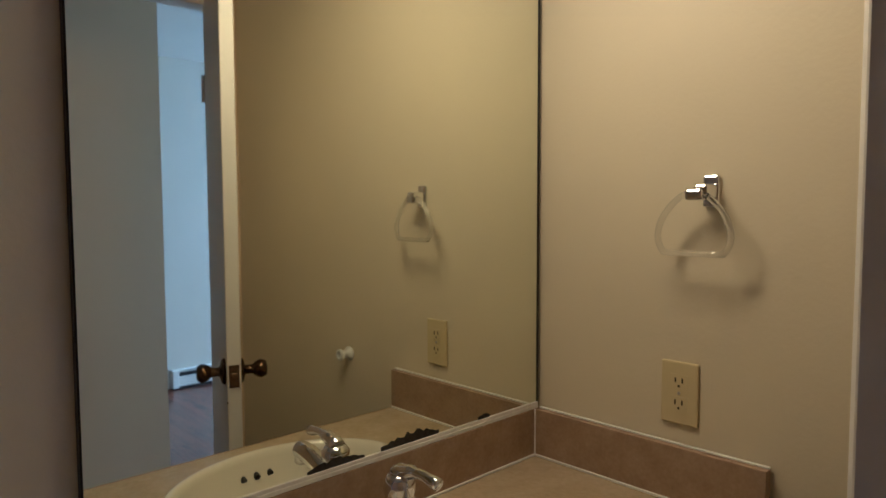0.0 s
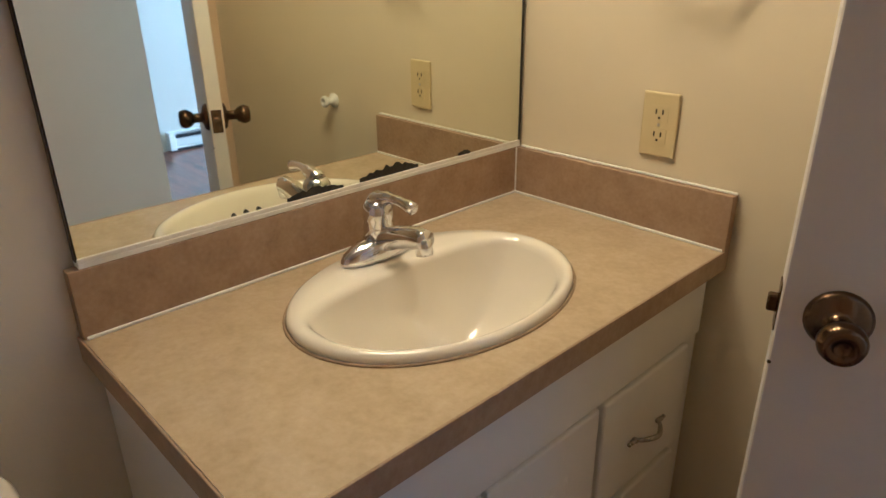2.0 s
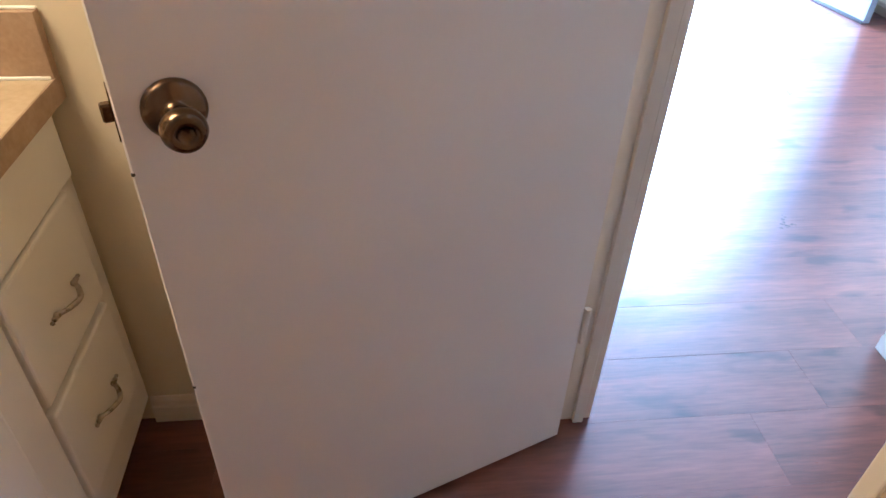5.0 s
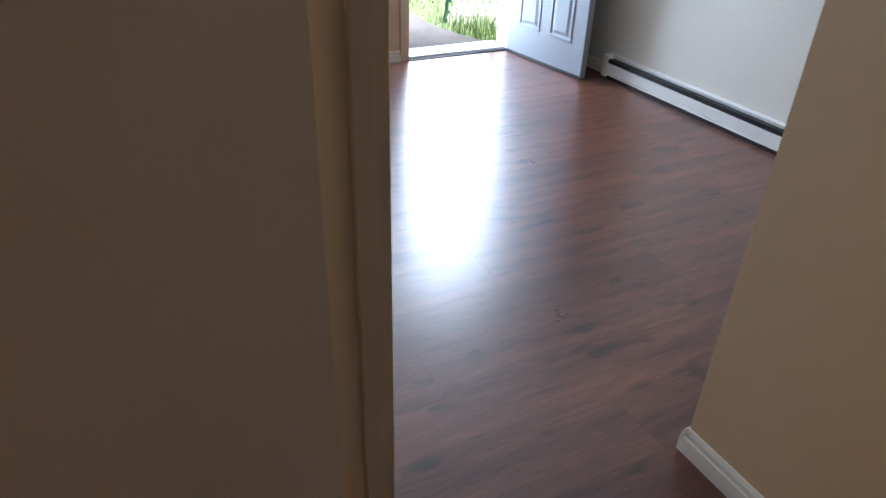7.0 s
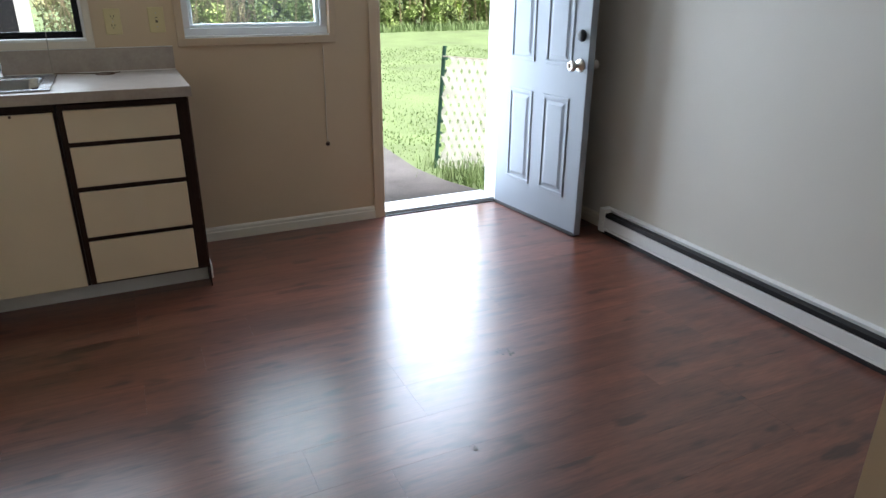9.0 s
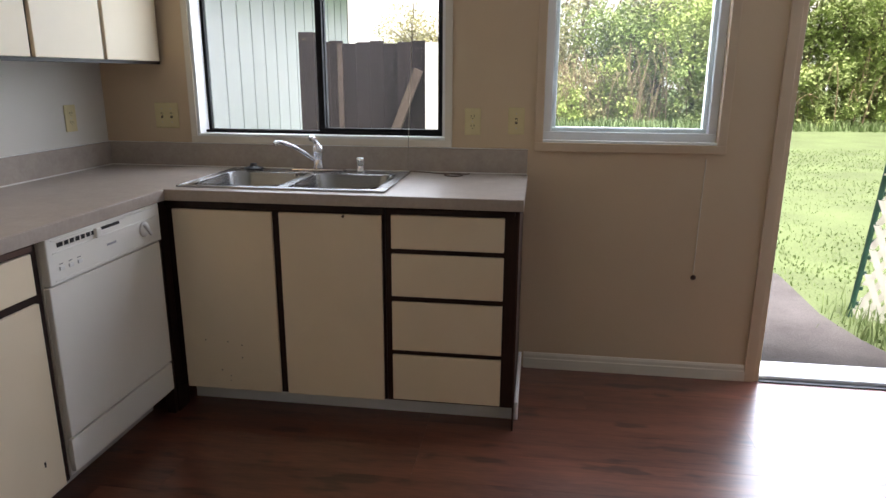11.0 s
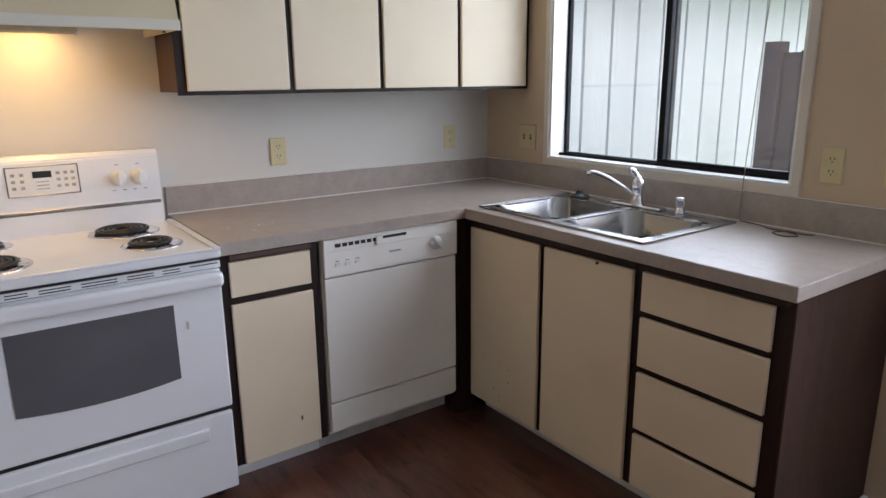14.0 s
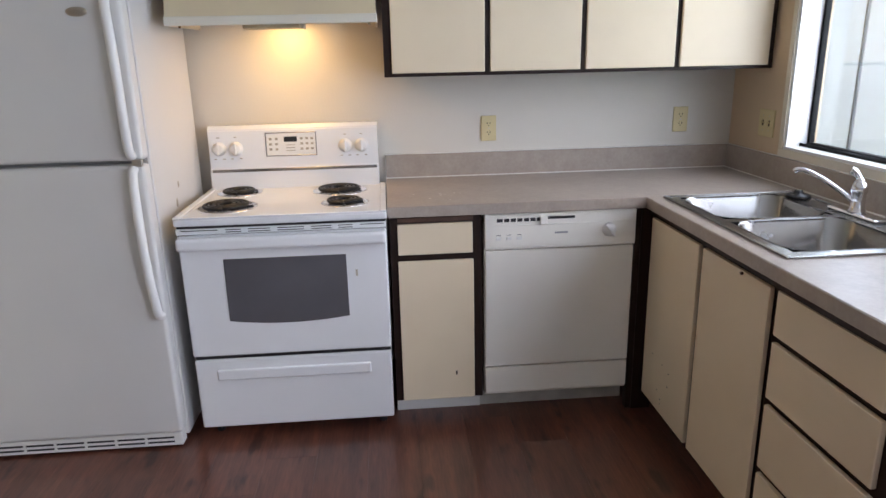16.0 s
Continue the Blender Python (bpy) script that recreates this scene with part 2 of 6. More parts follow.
IVORY = mat("ivory_plastic", (0.66, 0.555, 0.30), 0.4, var=0.04, scale=15, bump=0.0)
SLOT = mat("outlet_slot", (0.05, 0.04, 0.03), 0.6, bump=0.0)
ALU = mat("dark_anodised_aluminium", (0.008, 0.008, 0.009), 0.6, metal=0.0, var=0.1, scale=15, bump=0.02, spec=0.15)
VINYL = mat("white_vinyl", (0.82, 0.83, 0.83), 0.35, var=0.02, scale=6, bump=0.0)
MIRROR = mat("mirror_silver", (0.85, 0.87, 0.74), 0.015, metal=1.0, var=0.01, scale=2, bump=0.0, rvar=0.005)
CORRODED = mat("mirror_black_edge", (0.012, 0.010, 0.009), 0.5, var=0.5, scale=60, bump=0.2, bscale=150)
ACRYLIC = mat("clear_acrylic", (0.95, 0.95, 0.93), 0.05, var=0.0, scale=5, bump=0.0, transmission=0.95)
GLASS = glass("window_glass")
GRASS = mat("lawn_grass", (0.132, 0.200, 0.082), 0.85, var=0.22, scale=1.1, bump=0.5, bscale=60, fine=0.22)
BLADE = mat("grass_blade", (0.180, 0.270, 0.106), 0.65, var=0.22, scale=3, bump=0.0)
CONCRETE = mat("weathered_concrete", (0.118, 0.121, 0.125), 0.85, var=0.25, scale=4, bump=0.4, bscale=90, fine=0.12)
SIDING = mat("pale_siding_paint", (0.47, 0.56, 0.66), 0.55, var=0.05, scale=2, bump=0.08, bscale=60, stretch=(1, 1, 0.2))
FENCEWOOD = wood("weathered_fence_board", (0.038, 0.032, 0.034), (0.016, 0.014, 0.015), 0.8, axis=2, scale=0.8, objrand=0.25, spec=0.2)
GREENSTEEL = mat("green_painted_steel", (0.012, 0.070, 0.048), 0.5, var=0.2, scale=20, bump=0.05)
SLATWHITE = mat("white_privacy_slat", (0.93, 0.94, 0.92), 0.5, var=0.06, scale=10, bump=0.0, objrand=0.08)
BARK = mat("grey_bark", (0.16, 0.13, 0.10), 0.9, var=0.35, scale=8, bump=0.6, bscale=40, stretch=(1, 1, 0.25))
LEAF_A = mat("bright_leaf", (0.40, 0.50, 0.16), 0.55, var=0.45, scale=1.1, bump=0.0, fine=0.35)
LEAF_B = mat("deep_leaf", (0.28, 0.38, 0.13), 0.55, var=0.45, scale=1.3, bump=0.0, fine=0.35)
LEAF_C = mat("dry_leaf", (0.42, 0.42, 0.22), 0.65, var=0.35, scale=1.2, bump=0.0, fine=0.3)
HOODCREAM = mat("almond_enamel", (0.68, 0.57, 0.38), 0.35, var=0.03, scale=3, bump=0.0)
LAMPGLOW = mat("hood_lamp_lens", (0.9, 0.8, 0.6), 0.5, bump=0.0, emit=((1.0, 0.70, 0.34), 3.0))
BULBGLOW = mat("vanity_bulb", (0.9, 0.85, 0.7), 0.5, bump=0.0, emit=((1.0, 0.70, 0.40), 2.0))
STAIN = mat("grey_wear_mark", (0.42, 0.38, 0.31), 0.7, var=0.4, scale=60, bump=0.0)
SPALL = mat("scuffed_laminate_core", (0.070, 0.042, 0.028), 0.6, var=0.5, scale=90, bump=0.2)


# ---- building helpers ----
ORIGIN = {}


def thing(name, label, category="", at=(0, 0, 0), group="", kind="", rz=0.0, local=False):
    """An Empty at the base of a thing; parts are then given in world metres, or in its own frame where it is turned."""
    e = new(name)
    e.matrix_world = pose(*at, 0, 0, rz)
    e.empty_display_size = 0.05
    ORIGIN[e] = Vector(at) if rz == 0.0 and not local else Vector((0, 0, 0))
    return tagged(e, label, category, group, kind)


def part(name, bm, material, parent=None, label="", smooth=False):
    me = bpy.data.meshes.new(name)
    off = ORIGIN.get(parent, Vector((0, 0, 0))) if parent else Vector((0, 0, 0))
    if off.length:
        bmesh.ops.translate(bm, verts=bm.verts, vec=-off)
    bm.to_mesh(me)
    bm.free()
    if smooth:
        for p in me.polygons:
            p.use_smooth = True
    for k in (material if isinstance(material, (list, tuple)) else [material]):
        me.materials.append(k)
    o = new(name, me)
    if parent:
        o.parent = parent
        ORIGIN[o] = off
    return tagged(o, label)


def box(bm, a, b, bevel=0.0, seg=2, m=None):
    lo, hi = [min(p, q) for p, q in zip(a, b)], [max(p, q) for p, q in zip(a, b)]
    r = bmesh.ops.create_cube(bm, size=1.0, matrix=Matrix.Translation([(p + q) / 2 for p, q in zip(lo, hi)])
                              @ Matrix.Diagonal([q - p for p, q in zip(lo, hi)] + [1]))
    vs = r["verts"]
    if bevel:
        es = list({e for v in vs for e in v.link_edges})
        r2 = bmesh.ops.bevel(bm, geom=es, offset=bevel, segments=seg, affect="EDGES", profile=0.5)
        vs = list({v for f in r2["faces"] for v in f.verts} | {v for v in vs if v.is_valid})
    if m is not None:
        bmesh.ops.transform(bm, matrix=m, verts=vs)
    return vs


def bx(name, a, b, material, parent=None, bevel=0.0, label="", seg=2, m=None):
    bm = bmesh.new()
    box(bm, a, b, bevel, seg, m)
    return part(name, bm, material, parent, label)


def cyl(bm, p, q, r1, r2=None, n=20, cap=True):
    p, q = Vector(p), Vector(q)
    d = q - p
    m = Matrix.Translation((p + q) / 2) @ d.to_track_quat("Z", "Y").to_matrix().to_4x4()
    return bmesh.ops.create_cone(bm, cap_ends=cap, segments=n, radius1=r1, radius2=r1 if r2 is None else r2, depth=d.length, matrix=m)["verts"]


def lathe(bm, prof, m, n=28):
    """Turn a profile of (radius, height) round the z axis of the pose m."""
    rings = []
    for r, h in prof:
        rings.append([bm.verts.new(m @ Vector((r * math.cos(2 * math.pi * i / n), r * math.sin(2 * math.pi * i / n), h))) for i in range(n)])
    for a, b in zip(rings, rings[1:]):
        for i in range(n):
            bm.faces.new((a[i], a[(i + 1) % n], b[(i + 1) % n], b[i]))
    bm.faces.new(rings[-1])
    bm.faces.new(rings[0][::-1])


def tube(bm, pts, rad, n=10, closed=False):
    """A round bar along points; rad is a number or one per point."""
    pts = [Vector(p) for p in pts]
    rad = rad if isinstance(rad, (list, tuple)) else [rad] * len(pts)
    rings, up = [], None
    for i, p in enumerate(pts):
        a = pts[i - 1] if (i or closed) else p
        b = pts[(i + 1) % len(pts)] if (i < len(pts) - 1 or closed) else p
        d = (b - a).normalized()
        if up is None:
            up = d.orthogonal().normalized()
        up = (up - d * up.dot(d)).normalized()
        side = d.cross(up)
        rings.append([bm.verts.new(p + rad[i] * (math.cos(2 * math.pi * k / n) * up + math.sin(2 * math.pi * k / n) * side)) for k in range(n)])
    pairs = list(zip(rings, rings[1:])) + ([(rings[-1], rings[0])] if closed else [])
    for a, b in pairs:
        for k in range(n):
            bm.faces.new((a[k], a[(k + 1) % n], b[(k + 1) % n], b[k]))
    if not closed:
        bm.faces.new(rings[0][::-1])
        bm.faces.new(rings[-1])


def smooth_path(pts, per=6):
    """Catmull-Rom through a few points."""
    pts = [Vector(p) for p in pts]
    out = []
    for i in range(len(pts) - 1):
        p0, p1, p2, p3 = pts[max(i - 1, 0)], pts[i], pts[i + 1], pts[min(i + 2, len(pts) - 1)]
        for k in range(per):
            t = k / per
            out.append(0.5 * (2 * p1 + (p2 - p0) * t + (2 * p0 - 5 * p1 + 4 * p2 - p3) * t * t + (3 * p1 - p0 - 3 * p2 + p3) * t ** 3))
    out.append(pts[-1])
    return out


def extrude_profile(bm, prof, place, length_from, length_to):
    """Sweep a closed 2-D profile straight; place(u, v, s) gives the world point."""
    a = [bm.verts.new(place(u, v, length_from)) for u, v in prof]
    b = [bm.verts.new(place(u, v, length_to)) for u, v in prof]
    k = len(prof)
    for i in range(k):
        bm.faces.new((a[i], a[(i + 1) % k], b[(i + 1) % k], b[i]))
    bm.faces.new(a[::-1])
    bm.faces.new(b)
    bmesh.ops.recalc_face_normals(bm, faces=bm.faces)


def raised_panel(bm, a, b, axis, out, depth, bev):
    """A bevelled raised field on a face: a and b are its corners in the two other axes."""
    oth = [i for i in range(3) if i != axis]

    def P(u, v, w):
        p = [0, 0, 0]
        p[oth[0]], p[oth[1]], p[axis] = u, v, w
        return bm.verts.new(p)
    (u0, v0), (u1, v1), w0 = a, b, out
    o = [P(u0, v0, w0), P(u1, v0, w0), P(u1, v1, w0), P(u0, v1, w0)]
    i = [P(u0 + bev, v0 + bev, w0 + depth), P(u1 - bev, v0 + bev, w0 + depth), P(u1 - bev, v1 - bev, w0 + depth), P(u0 + bev, v1 - bev, w0 + depth)]
    for k in range(4):
        bm.faces.new((o[k], o[(k + 1) % 4], i[(k + 1) % 4], i[k]))
    bm.faces.new(i)
    bmesh.ops.recalc_face_normals(bm, faces=bm.faces)


# ---- setting ----
H = 2.44
YR = -3.365          # bathroom face of the wall between kitchen and bathroom
XB0, XB1 = 1.365, 1.441   # bathroom east wall
XE, YS = 4.085, -5.60


def wall(name, boxes, label, paint=WALL):
    bm = bmesh.new()
    for a, b in boxes:
        box(bm, a, b)
    return tagged(part(name, bm, paint), label, "wall", kind="structure")


W1 = (0.455, 1.600, 1.045, 2.06)     # sink window opening: x, x, z, z
W2 = (2.022, 2.737, 1.044, 2.06)
XD = (3.000, 3.800, 2.05)            # outside door opening
T = 0.13
wall("wall_north", [((-0.12, 0, -0.12), (W1[0], T, H)), ((W1[0], 0, -0.12), (W1[1], T, W1[2])), ((W1[0], 0, W1[3]), (W1[1], T, H)),
                    ((W1[1], 0, -0.12), (W2[0], T, H)), ((W2[0], 0, -0.12), (W2[1], T, W2[2])), ((W2[0], 0, W2[3]), (W2[1], T, H)),
                    ((W2[1], 0, -0.12), (XD[0], T, H)), ((XD[0], 0, XD[2]), (XD[1], T, H)), ((XD[1], 0, -0.12), (XE + 0.12, T, H))],
     "painted drywall toned warm for its shade, with two windows and an open door")
wall("wall_west", [((-0.12, YS - 0.12, -0.12), (0, 0, H))], "painted drywall lightened for its daylight, behind stove and counter", DAYLIT_WALL)
wall("wall_east", [((XE, YS - 0.12, -0.12), (XE + 0.12, 0, H))], "painted drywall lightened for its daylight, above the baseboard heater", DAYLIT_WALL)
wall("wall_south", [((0, YS - 0.12, -0.12), (XE, YS, H))], "plain painted drywall")
wall("wall_partition_bathroom", [((0, YR, 0), (XB1, YR + 0.10, H))], "cream painted drywall between kitchen and bathroom", CREAM_WALL)
YJ0, YJ1, ZJ = -4.125, -3.420, 2.05     # bathroom doorway
wall("wall_bathroom_east", [((XB0, YS, 0), (XB1, YJ0, H)), ((XB0, YJ0, ZJ), (XB1, YJ1, H)), ((XB0, YJ1, 0), (XB1, YR, H))],
     "painted drywall with the bathroom doorway")
wall("wall_hall_partition", [((2.282, YS, 0), (2.392, -3.284, H))], "beige painted partition end with white baseboard")
tagged(bx("ceiling", (-0.12, YS - 0.12, H), (XE + 0.12, T, H + 0.12), CEIL), "off-white textured ceiling", "ceiling", kind="structure")
floor = tagged(bx("floor", (0, YS, -0.10), (XE, 0, -0.0035), GROUT), "reddish-brown walnut laminate plank floor", "floor", kind="structure")


def baseboard(name, p, q, inward, h=0.075, t=0.012, material=TRIM):
    p, q, n = Vector((*p, 0)), Vector((*q, 0)), Vector((*inward, 0))
    d = (q - p).normalized()
    prof = [(0, 0), (t, 0), (t, h * 0.62), (t * 0.72, h * 0.68), (t * 0.72, h * 0.86), (t * 0.3, h), (0, h)]
    bm = bmesh.new()
    extrude_profile(bm, prof, lambda u, v, s: p + n * u + Vector((0, 0, v)) + d * s, 0, (q - p).length)
    return tagged(part(name, bm, material), "painted wooden baseboard with a moulded top", "baseboard", kind="structure")


baseboard("baseboard_1", (1.975, 0), (2.958, 0), (0, -1))
baseboard("baseboard_2", (XE, 0), (XE, -0.74), (-1, 0))
baseboard("baseboard_3", (XE, -2.60), (XE, YS), (-1, 0))
baseboard("baseboard_4", (2.282, -3.284), (2.282, YS), (-1, 0), material=WHITE_TRIM)
baseboard("baseboard_5", (2.270, -3.284), (2.404, -3.284), (0, 1), material=WHITE_TRIM)
baseboard("baseboard_6", (0.46, YR), (XB0, YR), (0, -1))
baseboard("baseboard_7", (0.70, YR + 0.10), (XB1, YR + 0.10), (0, 1))
baseboard("baseboard_8", (2.392, -3.284), (2.392, YS), (1, 0))


def casing(name, x0, x1, z0, z1, w, material, y=0.0, t=0.012, bottom=True, label="painted wooden window casing"):
    """Flat trim round an opening in the north wall."""
    th = thing(name, label, "trim", ((x0 + x1) / 2, y, z0), kind="structure")
    if bottom:
        bx("casing_board", (x0 - w, y - t, z0 - w), (x1 + w, y, z0), material, th, 0.002)
    bx("casing_board", (x0 - w, y - t, z0 if bottom else 0), (x0, y, z1), material, th, 0.002)
    bx("casing_board", (x1, y - t, z0 if bottom else 0), (x1 + w, y, z1), material, th, 0.002)
    bx("casing_board", (x0 - w, y - t, z1), (x1 + w, y, z1 + w), material, th, 0.002)
    return th


casing("window_1_casing", W1[0], W1[1], W1[2], W1[3], 0.030, TRIM)
casing("window_2_casing", W2[0], W2[1], W2[2], W2[3], 0.036, SHADE_TRIM)
casing("door_1_casing", XD[0] - 0.0, XD[1] + 0.0, 0, XD[2], 0.045, SHADE_TRIM, bottom=False, label="painted wooden door casing round the open doorway")
# white reveals inside the window openings
th = thing("window_1_reveal", "white painted window reveal and sill above the sink", "window sill", (1.03, 0, W1[2]), kind="structure")
bx("sill", (W1[0], -0.010, W1[2]), (W1[1], 0.10, W1[2] + 0.012), WHITE_TRIM, th, 0.002)
bx("reveal_board", (W1[0], -0.004, W1[2] + 0.012), (W1[0] + 0.012, 0.10, W1[3]), WHITE_TRIM, th)
bx("reveal_board", (W1[1] - 0.012, -0.004, W1[2] + 0.012), (W1[1], 0.10, W1[3]), WHITE_TRIM, th)
bx("reveal_board", (W1[0] + 0.012, -0.004, W1[3] - 0.012), (W1[1] - 0.012, 0.10, W1[3]), WHITE_TRIM, th)

win = thing("window_1", "sliding window in a dark aluminium frame above the sink", "window", (1.03, 0.085, W1[2]), kind="structure")


def sash(parent, x0, x1, z0, z1, y, w, d, material, name="sash"):
    fr = bmesh.new()
    box(fr, (x0, y - d / 2, z0), (x1, y + d / 2, z0 + w), 0.002, 1)
    box(fr, (x0, y - d / 2, z1 - w), (x1, y + d / 2, z1), 0.002, 1)
    box(fr, (x0, y - d / 2, z0 + w), (x0 + w, y + d / 2, z1 - w), 0.002, 1)
    box(fr, (x1 - w, y - d / 2, z0 + w), (x1, y + d / 2, z1 - w), 0.002, 1)
    s = part(name, fr, material, parent)
    p = bx("pane", (x0 + w, y - 0.002, z0 + w), (x1 - w, y + 0.002, z1 - w), GLASS, s)
    p.visible_shadow = False
    return s


zs = W1[2] + 0.012
sash(win, W1[0] + 0.012, 1.045, zs, W1[3] - 0.012, 0.095, 0.014, 0.024, ALU, "fixed_sash")
sash(win, 1.012, W1[1] - 0.012, zs, W1[3] - 0.012, 0.068, 0.028, 0.024, ALU, "sliding_sash")
bx("track", (W1[0] + 0.012, 0.052, zs), (W1[1] - 0.012, 0.056, zs + 0.012), ALU, win)
win2 = thing("window_2", "fixed window in a white vinyl frame", "window", (2.37, 0.06, W2[2]), kind="structure")
bx("window_sill", (W2[0], -0.004, W2[2]), (W2[1], 0.12, W2[2] + 0.010), WHITE_TRIM, win2, 0.002)
sash(win2, W2[0], W2[1], W2[2] + 0.010, W2[3], 0.055, 0.034, 0.05, VINYL, "window_frame")
sash(win2, W2[0] + 0.034, W2[1] - 0.034, W2[2] + 0.044, W2[3] - 0.034, 0.075, 0.018, 0.03, VINYL, "inner_sash")

# outside doorway
fr = thing("door_1_frame", "painted frame and threshold of the outside door, left jamb darkened for shade", "door frame", (3.4, 0.06, 0), kind="structure")
# left jamb is coloured for its shaded side, right jamb for its lit side
bx("jamb", (XD[0], -0.002, 0), (XD[0] + 0.022, T + 0.02, XD[2] - 0.022), SHADE_TRIM, fr, 0.002)
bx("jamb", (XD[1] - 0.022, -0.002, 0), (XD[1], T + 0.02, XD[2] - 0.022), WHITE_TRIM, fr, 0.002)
bx("head_jamb", (XD[0], -0.002, XD[2] - 0.022), (XD[1], T + 0.02, XD[2]), TRIM, fr, 0.002)
bx("threshold", (XD[0] + 0.022, 0.018, -0.06), (XD[1] - 0.022, T + 0.06, 0.022), VINYL, fr, 0.006, "white metal threshold")
bx("threshold_gap", (XD[0] + 0.022, -0.012, -0.02), (XD[1] - 0.022, 0.018, 0.006), BLACK, fr, 0.002, "thin black strip")


def panel_door(name, at, rz, width, height, thick, material, label, panels=True):
    """A door leaf in its own frame: hinge at the origin, leaf along -y, thickness along -x."""
    d = thing(name, label, "door", at, rz=rz, kind="structure")
    bm = bmesh.new()
    box(bm, (-thick, -width, 0.008), (0, 0, height), 0.002, 1)
    leaf = part("leaf", bm, material, d)
    if panels:
        rows = [(0.20, 0.74), (0.90, 1.62), (1.71, height - 0.11)]
        for z0, z1 in rows:
            for y0, y1 in ((-width + 0.115, -width / 2 - 0.045), (-width / 2 + 0.045, -0.115)):
                for side in (0, 1):
                    pb = bmesh.new()
                    o = -thick if side == 0 else 0.0
                    s = -1 if side == 0 else 1
                    # moulded ring round a raised field
                    fr_w = 0.022
                    for (a, b, c, e) in ((y0, z0, y1, z0 + fr_w), (y0, z1 - fr_w, y1, z1), (y0, z0 + fr_w, y0 + fr_w, z1 - fr_w), (y1 - fr_w, z0 + fr_w, y1, z1 - fr_w)):
                        box(pb, (o, a, b), (o + s * 0.006, c, e), 0.003, 1)
                    raised_panel(pb, (y0 + 0.032, z0 + 0.032), (y1 - 0.032, z1 - 0.032), 0, o + s * 0.0005, s * 0.006, 0.018)
                    part("panel", pb, material, leaf)
    return d, leaf


def knob_set(leaf, y, z, thick, material, plate_r=0.034, knob_r=0.027):
    for s, x in ((1, 0.0), (-1, -thick)):
        bm = bmesh.new()
        m = Matrix.Translation((x, y, z)) @ Matrix.Rotation(radians(90 * s), 4, "Y")
        lathe(bm, [(plate_r, 0), (plate_r, 0.004), (plate_r * 0.86, 0.010), (plate_r * 0.5, 0.013), (0.012, 0.016), (0.012, 0.034),
                   (knob_r * 0.72, 0.038), (knob_r, 0.050), (knob_r, 0.058), (knob_r * 0.82, 0.068), (knob_r * 0.45, 0.070), (knob_r * 0.42, 0.064), (0.001, 0.064)], m)
        part("door_knob", bm, material, leaf, "round aged knob with a rose plate", smooth=True)


dleaf, leaf = panel_door("door_1", (3.800, -0.020, 0), 6.5, 0.745, 2.02, 0.044, DOOR_GREY, "open grey six-panel steel door with a metal knob")
knob_set(leaf, -0.69, 0.915, 0.044, NICKEL)
for s, x in ((1, 0.0), (-1, -0.044)):
    bm = bmesh.new()
    lathe(bm, [(0.030, 0), (0.030, 0.006), (0.024, 0.018), (0.010, 0.020), (0.001, 0.020)], Matrix.Translation((x, -0.69, 1.06)) @ Matrix.Rotation(radians(90 * s), 4, "Y"))
    part("deadbolt", bm, BLACK, leaf, "dark round deadbolt", smooth=True)
for z in (0.22, 1.02, 1.82):
    bm = bmesh.new()
    cyl(bm, (0.006, 0.004, z - 0.05), (0.006, 0.004, z + 0.05), 0.007)
    part("hinge", bm, NICKEL, dleaf)
bx("door_sweep", (-0.046, -0.742, 0.002), (0.002, -0.002, 0.022), BLACK, dleaf, 0.002, "dark rubber door sweep")

# bathroom doorway and its flush door
fr = thing("door_2_frame", "painted wooden frame of the bathroom doorway", "door frame", (1.41, YJ1, 0), kind="structure")
bx("jamb", (XB0 - 0.004, YJ1 - 0.020, 0), (XB1 + 0.004, YJ1, ZJ), TRIM, fr, 0.002)
bx("jamb", (XB0 - 0.004, YJ0, 0), (XB1 + 0.004, YJ0 + 0.020, ZJ), TRIM, fr, 0.002)
bx("head_jamb", (XB0 - 0.004, YJ0 + 0.020, ZJ - 0.020), (XB1 + 0.004, YJ1 - 0.020, ZJ), TRIM, fr, 0.002)
bx("stop", (XB0 + 0.036, YJ1 - 0.032, 0), (XB0 + 0.060, YJ1 - 0.020, ZJ - 0.020), TRIM, fr, 0.002)
bx("stop", (XB0 + 0.036, YJ0 + 0.020, 0), (XB0 + 0.060, YJ0 + 0.032, ZJ - 0.020), TRIM, fr, 0.002)
bx("strike_plate", (XB0 + 0.006, YJ0 + 0.020, 0.90), (XB0 + 0.032, YJ0 + 0.0225, 0.96), BRASS, fr, 0.0)
bdoor, bleaf = panel_door("door_2", (1.357, -3.487, 0), -68.5, 0.700, 2.02, 0.035, DOOR_WHITE, "white painted flush bathroom door standing open", panels=False)
knob_set(bleaf, -0.642, 0.925, 0.035, BRASS, 0.034, 0.0235)
bm = bmesh.new()
box(bm, (-0.030, -0.7015, 0.895), (-0.005, -0.699, 0.952), 0.0)
box(bm, (-0.024, -0.712, 0.915), (-0.011, -0.700, 0.935), 0.002, 1)
part("latch", bm, BRASS, bleaf, "brass latch plate")
for z in (0.345, 1.75):
    bm = bmesh.new()
    cyl(bm, (0.004, 0.006, z - 0.045), (0.004, 0.006, z + 0.045), 0.006)
    box(bm, (-0.030, 0.000, z - 0.045), (0.0, 0.003, z + 0.045))
    part("hinge", bm, TRIM, bdoor, "painted-over hinge")


# dents in the free edge of the bathroom door
for z in (0.857, 0.514):
    bm = bmesh.new()
    box(bm, (-0.002, -0.7006, z - 0.002), (0.0006, -0.6965, z + 0.002), 0.0005, 1)
    part("edge_dent", bm, SLOT, bleaf, "small dark dent")


